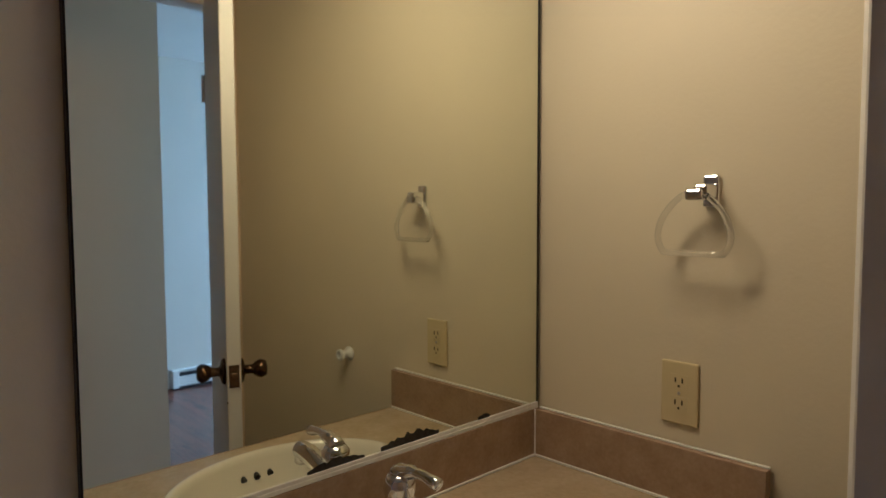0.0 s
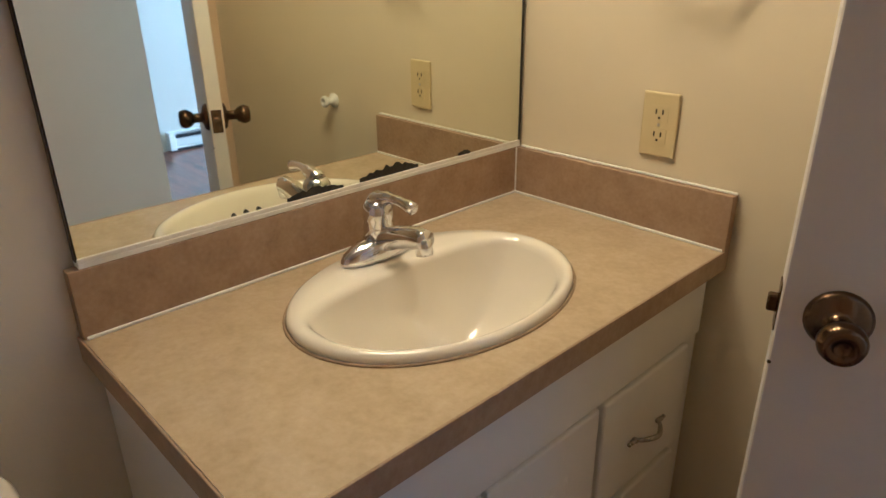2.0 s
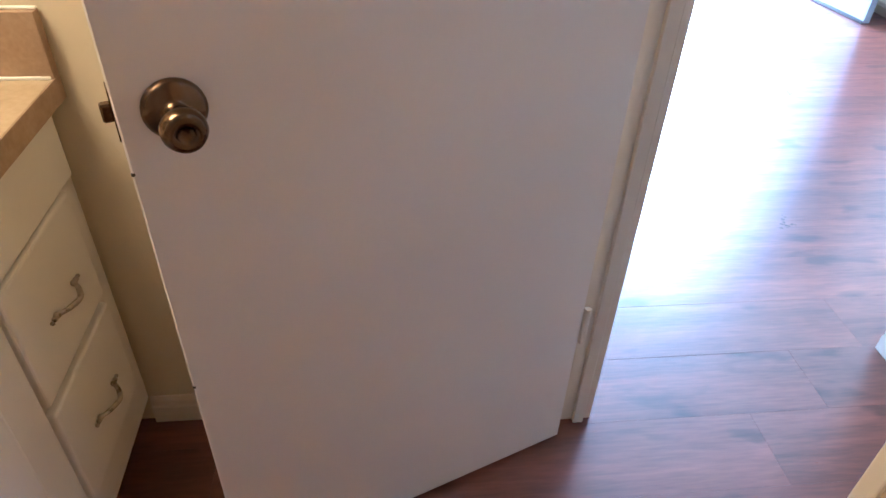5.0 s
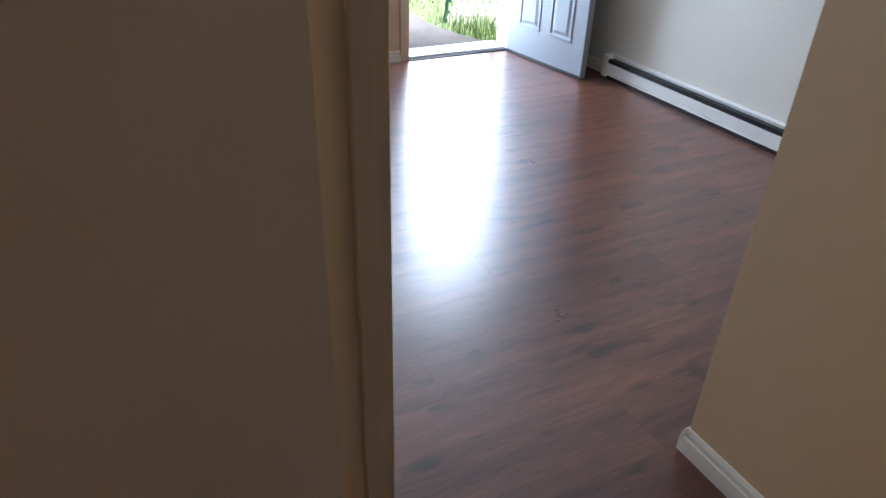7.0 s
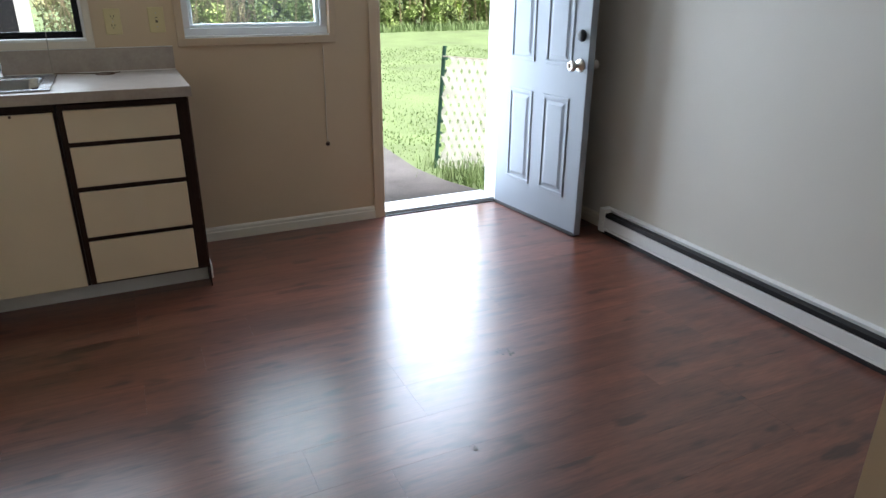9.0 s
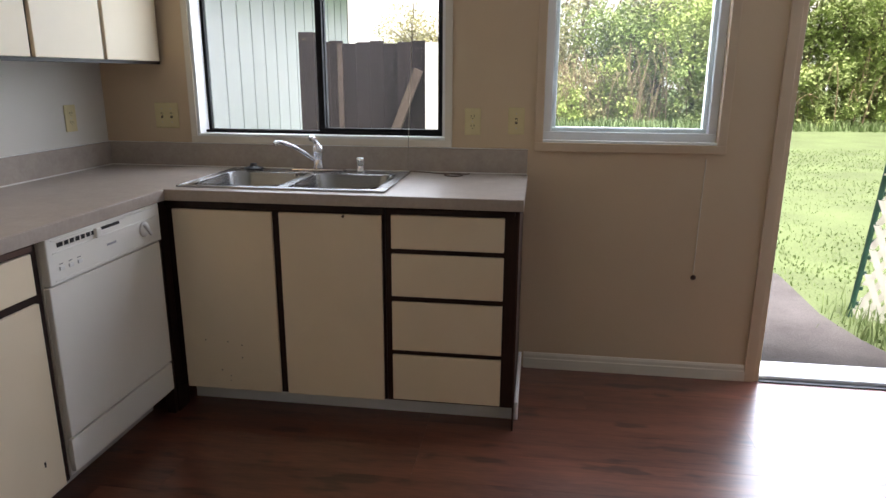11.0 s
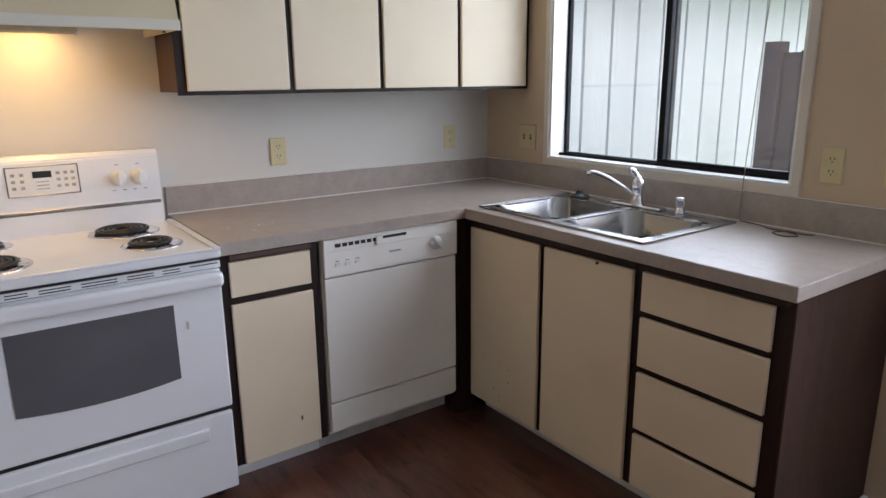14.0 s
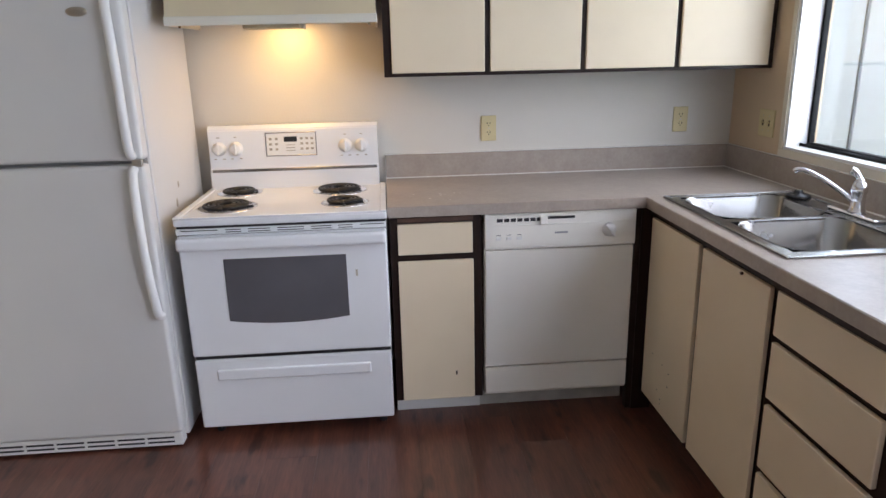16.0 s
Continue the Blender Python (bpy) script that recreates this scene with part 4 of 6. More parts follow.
for y in (-2.330, -2.258, -1.790, -1.720):
    bm = bmesh.new()
    z = 1.072
    lathe(bm, [(0.030, 0), (0.030, 0.002), (0.025, 0.004), (0.023, 0.020), (0.020, 0.024), (0.001, 0.024)], Matrix.Translation(on_panel(y, z)) @ TILT)
    kn = part("knob", bm, PLASTIC, bg, smooth=True)
    bx("grip", (-0.024, -0.005, 0.022), (0.024, 0.005, 0.032), PLASTIC, kn, 0.003, m=Matrix.Translation(on_panel(y, z)) @ TILT)
    for dy, dz in ((-0.018, -0.043), (0.018, -0.043), (0.0, 0.048)):
        p = on_panel(y + dy, z + dz)
        bx("knob_mark", (p.x - 0.001, p.y - 0.006, p.z - 0.002), (p.x + 0.0012, p.y + 0.006, p.z + 0.002), STAIN, bg)
p = on_panel(-2.022, 1.085)
clock = bx("clock_panel", (-0.048, -0.105, 0), (0.048, 0.105, 0.002), PLASTIC, bg, 0.001, m=Matrix.Translation(p) @ TILT)
rim = bmesh.new()
for a, b in (((-0.051, -0.109), (0.051, -0.105)), ((-0.051, 0.105), (0.051, 0.109)), ((-0.051, -0.105), (-0.047, 0.105)), ((0.047, -0.105), (0.051, 0.105))):
    box(rim, (*a, 0), (*b, 0.0035), 0.001, 1, Matrix.Translation(p) @ TILT)
part("panel_rim", rim, STEEL, clock)
bx("display", (-0.032, -0.030, 0.002), (-0.010, 0.026, 0.0032), BLACK, clock, m=Matrix.Translation(p) @ TILT)
for i in range(3):
    for y in (-0.088, -0.062, 0.045, 0.068, 0.090):
        bx("touch_key", (-0.028 + i * 0.022, y - 0.006, 0.002), (-0.018 + i * 0.022, y + 0.006, 0.0028), STAIN, clock, m=Matrix.Translation(p) @ TILT)
for i in range(3):
    bx("clock_mark", (0.002 + i * 0.012, -0.022, 0.002), (0.005 + i * 0.012, 0.016, 0.0026), STAIN, clock, m=Matrix.Translation(p) @ TILT)

# ---- refrigerator ----
fg = thing("refrigerator", "white top-freezer refrigerator with long curved handles", "refrigerator", (0.34, -2.80, 0))
FA, FB = -3.185, -2.432
bx("body", (0.04, FA, 0.03), (0.640, FB, 1.665), FRIDGE, fg, 0.006, seg=3)
bx("freezer_door", (0.644, FA + 0.002, 1.118), (0.708, FB - 0.002, 1.672), FRIDGE, fg, 0.014, seg=4)
bx("fridge_door", (0.644, FA + 0.002, 0.075), (0.708, FB - 0.002, 1.104), FRIDGE, fg, 0.014, seg=4)
bx("door_seal", (0.638, FA + 0.010, 0.085), (0.646, FB - 0.010, 1.660), mat("grey_gasket", (0.30, 0.30, 0.29), 0.6), fg)
gr = bx("base_grille", (0.640, FA + 0.010, 0.012), (0.690, FB - 0.012, 0.068), PLASTIC, fg, 0.004)
for z in (0.026, 0.044):
    for k in range(6):
        y = FA + 0.05 + k * 0.112
        bx("grille_slot", (0.6895, y, z), (0.6915, y + 0.100, z + 0.007), BLACK, gr)
for nm, pts in (("freezer_handle", [(0.706, -2.468, 1.135), (0.732, -2.468, 1.165), (0.742, -2.466, 1.32), (0.738, -2.470, 1.50), (0.730, -2.476, 1.60), (0.706, -2.482, 1.64)]),
                ("fridge_handle", [(0.706, -2.468, 1.090), (0.732, -2.468, 1.062), (0.746, -2.464, 0.90), (0.746, -2.460, 0.74), (0.736, -2.454, 0.62), (0.728, -2.452, 0.57), (0.704, -2.450, 0.555)])):
    bm = bmesh.new()
    tube(bm, smooth_path(pts, 6), 0.0155, 12)
    part(nm, bm, PLASTIC, fg, "long curved white handle", smooth=True)
bm = bmesh.new()
box(bm, (0.700, -2.470, 1.098), (0.716, -2.436, 1.124), 0.003, 2)
part("hinge_cover", bm, NICKEL, fg)
bm = bmesh.new()
lathe(bm, [(0.034, 0), (0.034, 0.002), (0.030, 0.003), (0.001, 0.003)], Matrix.Translation((0.708, -2.572, 1.598)) @ Matrix.Rotation(radians(90), 4, "Y") @ Matrix.Diagonal((0.45, 1, 1, 1)))
part("badge", bm, NICKEL, fg, "small oval metal badge", smooth=True)
for x in (0.1, 0.6):
    for y in (FA + 0.06, FB - 0.06):
        bm = bmesh.new()
        cyl(bm, (x, y, 0), (x, y, 0.032), 0.02, n=12)
        part("foot", bm, BLACK, fg)

for sx, sz, sr in ((0.375, 0.976, 0.010), (0.416, 0.911, 0.013)):
    bm = bmesh.new()
    bm.faces.new([bm.verts.new((sx + sr * (1 + 0.3 * math.sin(3 * i)) * math.cos(0.524 * i), FB + 0.0008, sz + 1.5 * sr * math.sin(0.524 * i))) for i in range(12)][::-1])
    part("smudge", bm, STAIN, fg, "grey smudge")

# ---- wall cabinets and hood ----
UZ = 1.372
uc = thing("wall_cabinet", "wall cabinet with four cream laminate doors in dark frame", "cabinet", (0.15, -0.8, UZ), "kitchen wall cabinets")
bx("body", (0.003, -1.585, UZ), (0.294, -0.004, 2.13), DARKWOOD, uc)
bx("end_panel", (0.003, -1.592, UZ - 0.002), (0.270, -1.585, 2.13), BROWNWOOD, uc, 0.001, "reddish-brown veneer end panel")
bx("face_frame", (0.294, -1.606, UZ - 0.012), (0.302, -0.004, 2.13), DARKWOOD, uc, 0.001)
for y0, y1 in ((-1.575, -1.206), (-1.184, -0.818), (-0.796, -0.428), (-0.406, -0.030)):
    door_panel(uc, "door", (0.302, y0, UZ + 0.002), (0.318, y1, 2.09))
hc = thing("wall_cabinet", "dark wall cabinet with cream doors above the range hood", "cabinet", (0.15, -2.0, 1.72), "kitchen wall cabinets")
bx("body", (0.003, -2.385, 1.722), (0.300, -1.610, 2.13), DARKWOOD, hc, 0.001)
for y0, y1 in ((-2.375, -2.005), (-1.990, -1.620)):
    door_panel(hc, "door", (0.302, y0, 1.735), (0.318, y1, 2.09))
fcab = thing("wall_cabinet", "dark wall cabinet with cream doors above the refrigerator", "cabinet", (0.15, -2.82, 1.70), "kitchen wall cabinets")
bx("body", (0.003, -3.260, 1.715), (0.560, -2.390, 2.13), DARKWOOD, fcab, 0.001)
for y0, y1 in ((-3.240, -2.835), (-2.820, -2.410)):
    door_panel(fcab, "door", (0.562, y0, 1.775), (0.578, y1, 2.09))
hd = thing("range_hood", "almond enamel range hood with its lamp switched on", "range hood", (0.24, -2.0, 1.56))
bm = bmesh.new()
prof = [(0.003, 1.598), (0.440, 1.590), (0.455, 1.562), (0.472, 1.562), (0.478, 1.590), (0.440, 1.720), (0.003, 1.720)]
extrude_profile(bm, prof, lambda u, v, s: Vector((u, s, v)), -2.372, -1.628)
part("shell", bm, HOODCREAM, hd)
bx("side_lip", (0.02, -2.375, 1.562), (0.470, -2.366, 1.600), HOODCREAM, hd, 0.002)
bx("side_lip", (0.02, -1.634, 1.562), (0.470, -1.625, 1.600), HOODCREAM, hd, 0.002)
bx("front_lip", (0.472, -2.376, 1.560), (0.481, -1.624, 1.592), mat("pale_hood_lip", (0.70, 0.66, 0.56), 0.3, var=0.03, scale=4), hd, 0.003, "paler lower lip")
for y in (-2.118, -1.900):
    bx("lamp_bracket", (0.352, y - 0.006, 1.545), (0.372, y + 0.006, 1.592), NICKEL, hd, 0.002)
for y in (-2.345, -1.655):
    bm = bmesh.new()
    cyl(bm, (0.40, y, 1.556), (0.40, y, 1.563), 0.005, n=10)
    part("screw", bm, BRASS, hd)
ln = bx("lamp_lens", (0.350, -2.112, 1.548), (0.440, -1.906, 1.590), mat("dusty_lamp_cover", (0.42, 0.33, 0.20), 0.5, var=0.15, scale=20), hd, 0.004)
bx("bulb", (0.16, -2.05, 1.574), (0.28, -1.93, 1.594), LAMPGLOW, hd, 0.008)
area_lamp("hood_lamp", (0.24, -2.00, 1.560), (0.17, -2.00, 0.9), 0.16, 0.42, 0.85, (1.0, 0.66, 0.21))


# ---- electric plates ----
def plate(name, at, rz, label, style, w=0.070, h=0.114):
    """A wall plate in its own frame: the plate's face looks along -y."""
    t = thing(name, label, "electrical plate", at, rz=rz, local=True)
    bx("cover", (-w / 2, -0.006, -h / 2), (w / 2, 0, h / 2), IVORY, t, 0.003)
    if style == "outlet":
        for z in (-0.020, 0.020):
            bm = bmesh.new()
            box(bm, (-0.0165, -0.0070, z - 0.0135), (0.0165, -0.006, z + 0.0135), 0.0)
            r = part("receptacle", bm, IVORY, t)
            for x in (-0.0065, 0.0065):
                bx("slot", (x - 0.0014, -0.0074, z - 0.001), (x + 0.0014, -0.0066, z + 0.008), SLOT, r)
            bx("ground_hole", (-0.002, -0.0074, z - 0.009), (0.002, -0.0066, z - 0.005), SLOT, r)
        xs = [0]
    else:
        xs = [-0.023, 0.023] if style == "double" else [0]
        for x in xs:
            bx("toggle_slot", (x - 0.005, -0.0068, -0.012), (x + 0.005, -0.006, 0.012), SLOT, t)
            bx("toggle", (x - 0.004, -0.016, -0.002), (x + 0.004, -0.006, 0.009), IVORY, t, 0.001)
    for x in xs:
        for z in ((0,) if style == "outlet" else (-0.030, 0.030)):
            bm = bmesh.new()
            cyl(bm, (x, -0.0072, z), (x, -0.006, z), 0.003, n=10)
            part("screw", bm, NICKEL, t)
    return t


plate("electrical_outlet", (0.001, -1.145, 1.117), 90, "ivory duplex outlet on the cream wall", "outlet")
plate("electrical_outlet", (0.001, -0.247, 1.132), 90, "ivory duplex outlet on the cream wall", "outlet")
plate("light_switch", (0.310, -0.001, 1.135), 0, "ivory double switch plate beside the window", "double", 0.115)
plate("electrical_outlet", (1.720, -0.001, 1.127), 0, "ivory duplex outlet between the windows", "outlet")
plate("light_switch", (1.907, -0.001, 1.132), 0, "ivory single switch plate between the windows", "single")
plate("electrical_outlet", (0.335, YR - 0.001, 1.012), 0, "ivory duplex outlet above the vanity", "outlet")

# cable hole with a stain below window 2
wm = thing("cable_stub", "small brown cable stub in the wall below a window", "cable stub", (2.697, 0, 0.47))
bm = bmesh.new()
lathe(bm, [(0.012, 0), (0.011, 0.003), (0.006, 0.005), (0.005, 0.014), (0.001, 0.014)], Matrix.Translation((2.697, 0, 0.47)) @ Matrix.Rotation(radians(90), 4, "X"))
part("plug", bm, BROWNWOOD, wm, smooth=True)
bm = bmesh.new()
tube(bm, [(2.695, -0.002, 0.49), (2.697, -0.002, 0.70), (2.700, -0.002, 0.985)], 0.0022, 6)
part("painted_wire", bm, TRIM, wm, "thin painted-over wire")

# baseboard heater on the east wall
ht = thing("baseboard_heater", "white electric baseboard heater along the wall", "heater", (4.05, -1.67, 0))
HY0, HY1 = -2.580, -0.745
bm = bmesh.new()
prof = [(XE - 0.002, 0.022), (XE - 0.060, 0.022), (XE - 0.060, 0.032), (XE - 0.052, 0.035), (XE - 0.060, 0.040), (XE - 0.064, 0.092), (XE - 0.050, 0.099), (XE - 0.022, 0.099), (XE - 0.022, 0.128), (XE - 0.030, 0.133), (XE - 0.030, 0.138), (XE - 0.002, 0.142)]
extrude_profile(bm, prof, lambda u, v, s: Vector((u, s, v)), HY0 + 0.05, HY1 - 0.05)
part("casing", bm, WHITE_TRIM, ht)
# black block stands for the shade inside the slot
bx("fin_slot", (XE - 0.062, HY0 + 0.05, 0.0985), (XE - 0.024, HY1 - 0.05, 0.121), BLACK, ht, label="open slot filled black for its inner shade")
for y0, y1 in ((HY0, HY0 + 0.05), (HY1 - 0.05, HY1)):
    bx("end_cap", (XE - 0.068, y0, 0.010), (XE - 0.002, y1, 0.144), WHITE_TRIM, ht, 0.006, seg=3)
# black block stands for the shade under the heater
bx("floor_gap_shade", (XE - 0.058, HY0 + 0.01, 0.0), (XE - 0.004, HY1 - 0.01, 0.022), BLACK, ht)

# ---- bathroom ----
VZ0, VZ1 = 0.780, 0.818
VY0, VY1 = -4.277, YR - 0.003
vn = thing("vanity_cabinet", "white vanity with two raised-panel doors and two drawers", "vanity", (0.24, -3.82, 0))
bm = bmesh.new()
box(bm, (0.004, -4.262, 0.085), (0.462, YR - 0.012, 0.105), 0.001, 1)
box(bm, (0.440, -4.262, 0.105), (0.462, YR - 0.012, VZ0))
box(bm, (0.004, -4.262, 0.105), (0.016, YR - 0.012, VZ0))
box(bm, (0.016, -4.262, 0.105), (0.440, -4.246, VZ0))
box(bm, (0.016, YR - 0.028, 0.105), (0.440, YR - 0.012, VZ0))
part("body", bm, WHITE_TRIM, vn)
bx("toe_board", (0.38, -4.258, 0), (0.395, YR - 0.014, 0.085), WHITE_TRIM, vn)
bx("side_board", (0.004, -4.262, 0), (0.380, -4.250, 0.085), WHITE_TRIM, vn)
bx("false_front", (0.462, -4.232, 0.660), (0.478, -3.400, 0.776), WHITE_TRIM, vn, 0.003)


def arched_handle(parent, p, along, out, length, material=PEWTER):
    """A bow handle with beaded ends."""
    p, along, out = Vector(p), Vector(along), Vector(out)
    bm = bmesh.new()
    h = length / 2
    tube(bm, smooth_path([p - along * h * 0.72 + out * 0.004, p - along * h * 0.45 + out * 0.016, p + out * 0.025, p + along * h * 0.45 + out * 0.016, p + along * h * 0.72 + out * 0.004], 5),
         [0.0030 + 0.0018 * math.sin(math.pi * k / 20) for k in range(21)], 8)
    for s in (-1, 1):
        for k, r in enumerate((0.0058, 0.0046, 0.0036)):
            bmesh.ops.create_icosphere(bm, subdivisions=2, radius=r, matrix=Matrix.Translation(p + along * s * (h * 0.72 + 0.009 * k) + out * 0.004))
    return part("handle", bm, material, parent, "dark pewter bow handle", smooth=True)


def vanity_door(y0, y1, z0, z1, hy):
    d = bx("door", (0.462, y0, z0), (0.480, y1, z1), WHITE_TRIM, vn, 0.005)
    bm = bmesh.new()
    raised_panel(bm, (y0 + 0.048, z0 + 0.055), (y1 - 0.048, z1 - 0.055), 0, 0.4795, -0.005, 0.010)
    raised_panel(bm, (y0 + 0.062, z0 + 0.069), (y1 - 0.062, z1 - 0.069), 0, 0.4745, 0.009, 0.020)
    part("raised_field", bm, WHITE_TRIM, d)
    arched_handle(d, (0.480, hy, 0.545), (0, 0, 1), (1, 0, 0), 0.105)


vanity_door(-4.229, -3.974, 0.110, 0.655, -4.000)
vanity_door(-3.964, -3.714, 0.110, 0.655, -3.938)
for z0, z1 in ((0.440, 0.655), (0.200, 0.422)):
    d = bx("drawer", (0.462, -3.704, z0), (0.482, -3.442, z1), WHITE_TRIM, vn, 0.006, seg=3)
    arched_handle(d, (0.482, -3.568, (z0 + z1) / 2 - 0.010), (0, 1, 0), (1, 0, 0), 0.105)

vt2 = thing("bathroom_countertop", "tan mottled laminate vanity top with backsplash", "worktop", (0.24, -3.82, VZ0))
SKX, SKY, SKA, SKB = 0.246, -3.832, 0.181, 0.245      # basin centre and half axes
bm = bmesh.new()
n = 48
outer, inner = [], []
for i in range(n):
    a = 2 * math.pi * i / n
    inner.append((SKX + (SKA - 0.012) * math.cos(a), SKY + (SKB - 0.012) * math.sin(a)))
    dx, dy = math.cos(a), math.sin(a)
    ts = [((0.490 if dx > 0 else 0.004) - SKX) / dx if abs(dx) > 1e-6 else 9, ((VY1 if dy > 0 else VY0) - SKY) / dy if abs(dy) > 1e-6 else 9]
    t_ = min(ts)
    outer.append((SKX + dx * t_, SKY + dy * t_))
for z in (VZ1,):
    vo = [bm.verts.new((*p, z)) for p in outer]
    vi = [bm.verts.new((*p, z)) for p in inner]
    lo = [bm.verts.new((*p, VZ0)) for p in inner]
    corner = {}
    for i in range(n):
        j = (i + 1) % n
        bm.faces.new((vo[i], vo[j], vi[j], vi[i]))
        bm.faces.new((vi[i], vi[j], lo[j], lo[i]))
for cx in (0.004, 0.490):
    for cy in (VY0, VY1):
        i = min(range(n), key=lambda k: (outer[k][0] - cx) ** 2 + (outer[k][1] - cy) ** 2)
        vo[i].co = (cx, cy, VZ1)
bmesh.ops.recalc_face_normals(bm, faces=bm.faces)
part("top", bm, VCOUNTER, vt2)
bm = bmesh.new()
box(bm, (0.4905, VY0 - 0.001, VZ0), (0.494, VY1, VZ1 + 0.0006), 0.0008, 1)
box(bm, (0.004, VY0 - 0.004, VZ0), (0.494, VY0 - 0.0005, VZ1 + 0.0006), 0.0008, 1)
box(bm, (0.40, VY0, VZ0), (0.4905, VY1, VZ0 + 0.004))
part("front_edge", bm, VEDGE, vt2, "darker brown laminate edge")
bx("backsplash", (0.002, VY0, VZ1), (0.022, VY1 - 0.0205, 0.918), VEDGE, vt2, 0.0015)
bx("backsplash", (0.002, VY1 - 0.020, VZ1), (0.494, VY1, 0.918), VEDGE, vt2, 0.0015)
bm = bmesh.new()
box(bm, (0.022, VY0 + 0.004, VZ1), (0.0262, VY1 - 0.024, VZ1 + 0.005), 0.001, 1)
box(bm, (0.022, VY1 - 0.0245, VZ1), (0.490, VY1 - 0.020, VZ1 + 0.005), 0.001, 1)
box(bm, (0.022, VY1 - 0.0235, VZ1 + 0.005), (0.0255, VY1 - 0.020, 0.918), 0.001, 1)
box(bm, (0.024, VY1 - 0.008, 0.918), (0.494, VY1 - 0.0005, 0.9215), 0.001, 1)
part("caulk_bead", bm, CAULK, vt2, "uneven white caulk bead")

# mirror
mr = thing("mirror", "large frameless wall mirror with a black corroded lower edge", "mirror", (0.01, -3.81, 0.922))
MY0, MY1, MZ0, MZ1 = -4.262, YR - 0.010, 0.926, 1.90
bx("backing", (0.001, MY0, MZ0), (0.0135, MY1, MZ1), BLACK, mr)
bx("silvered_glass", (0.0135, MY0 + 0.0015, MZ0 + 0.001), (0.0175, MY1 - 0.003, MZ1), MIRROR, mr)
bx("channel", (0.001, MY0, 0.9185), (0.0215, MY1, 0.9255), CAULK, mr, 0.001, "pale mounting strip")
bx("channel", (0.0175, MY0, 0.9255), (0.0205, MY1, 0.9320), CAULK, mr, 0.001)
bx("edge_gap", (0.0135, MY1 - 0.003, MZ0), (0.0185, MY1 + 0.002, MZ1), BLACK, mr)
rnd = random.Random(5)
for y0, y1, hmax in ((-3.945, -3.835, 0.014), (-3.800, -3.665, 0.020), (-3.56, -3.525, 0.010)):
    bm = bmesh.new()
    k, pts = 18, []
    for i in range(k + 1):
        u = i / k
        pts.append((y0 + (y1 - y0) * u, 0.9335 + hmax * (0.25 + 0.75 * math.sin(math.pi * u)) * rnd.uniform(0.55, 1.0)))
    top = [bm.verts.new((0.0181, y, z)) for y, z in pts]
    bot = [bm.verts.new((0.0181, y, 0.929)) for y, z in pts]
    for i in range(k):
        bm.faces.new((bot[i], bot[i + 1], top[i + 1], top[i]))
    part("corrosion", bm, CORRODED, mr, "black flaking patch at the lower edge")

# wash basin
bs = thing("wash_basin", "oval bisque porcelain drop-in wash basin", "basin", (SKX, SKY, VZ1))
bm = bmesh.new()
rings = []
NS = 96
prof = [(1.000, 0.0005, 0), (1.003, 0.007, 0), (0.990, 0.0125, 0), (0.965, 0.0155, 0), (0.935, 0.0150, 0.35), (0.910, 0.0130, 0.75), (0.880, 0.008, 1.0), (0.865, 0.0, 1.0)]
for k in range(1, 15):
    q = 1 - (k / 15) ** 1.15 * 0.93
    prof.append((0.860 * q, -0.150 * (1 - q ** 2.4) ** 0.85, 1.0))
for s, h, shift in prof:
    ring = []
    for i in range(NS):
        a = 2 * math.pi * (i + 0.5) / NS
        x, y = SKA * s * math.cos(a), SKB * s * math.sin(a)
        # the bowl is set forward: a straight back edge with a ledge that carries the tap
        if shift:
            if x < 0:
                x = (1 - shift) * x - shift * SKA * s * 0.55 * abs(math.cos(a)) ** 0.5
            x += 0.004 * shift
        ring.append(bm.verts.new((SKX + x, SKY + y, VZ1 + h)))
    rings.append(ring)
for a, b in zip(rings, rings[1:]):
    for i in range(NS):
        bm.faces.new((a[i], a[(i + 1) % NS], b[(i + 1) % NS], b[i]))
bm.faces.new(rings[-1])
bmesh.ops.recalc_face_normals(bm, faces=bm.faces)
basin = part("bowl", bm, PORCELAIN, bs, smooth=True)
bm = bmesh.new()
lathe(bm, [(0.021, 0), (0.021, 0.002), (0.014, 0.003), (0.012, 0.001), (0.001, 0.001)], Matrix.Translation((SKX + 0.012, SKY, VZ1 - 0.1490)))
part("drain", bm, CHROME, bs, smooth=True)
for dy in (-0.030, 0.0, 0.030):
    bm = bmesh.new()
    cyl(bm, (SKX + 0.1440, SKY + dy, VZ1 - 0.0325), (SKX + 0.160, SKY + dy, VZ1 - 0.027), 0.0065, n=14)
    part("overflow_hole", bm, BLACK, bs)
bm = bmesh.new()
tube(bm, [(SKX + (SKA + 0.003) * math.cos(2 * math.pi * i / 60), SKY + (SKB + 0.003) * math.sin(2 * math.pi * i / 60), VZ1 + 0.001) for i in range(60)], 0.0025, 6, closed=True)
part("seal_line", bm, mat("brown_sealant", (0.30, 0.22, 0.13), 0.6, var=0.3, scale=40), bs, smooth=True)

tf = thing("basin_faucet", "chrome single-lever basin faucet with a short spout", "faucet", (0.105, SKY, VZ1 + 0.017))
ZB = VZ1 + 0.017
bm = bmesh.new()
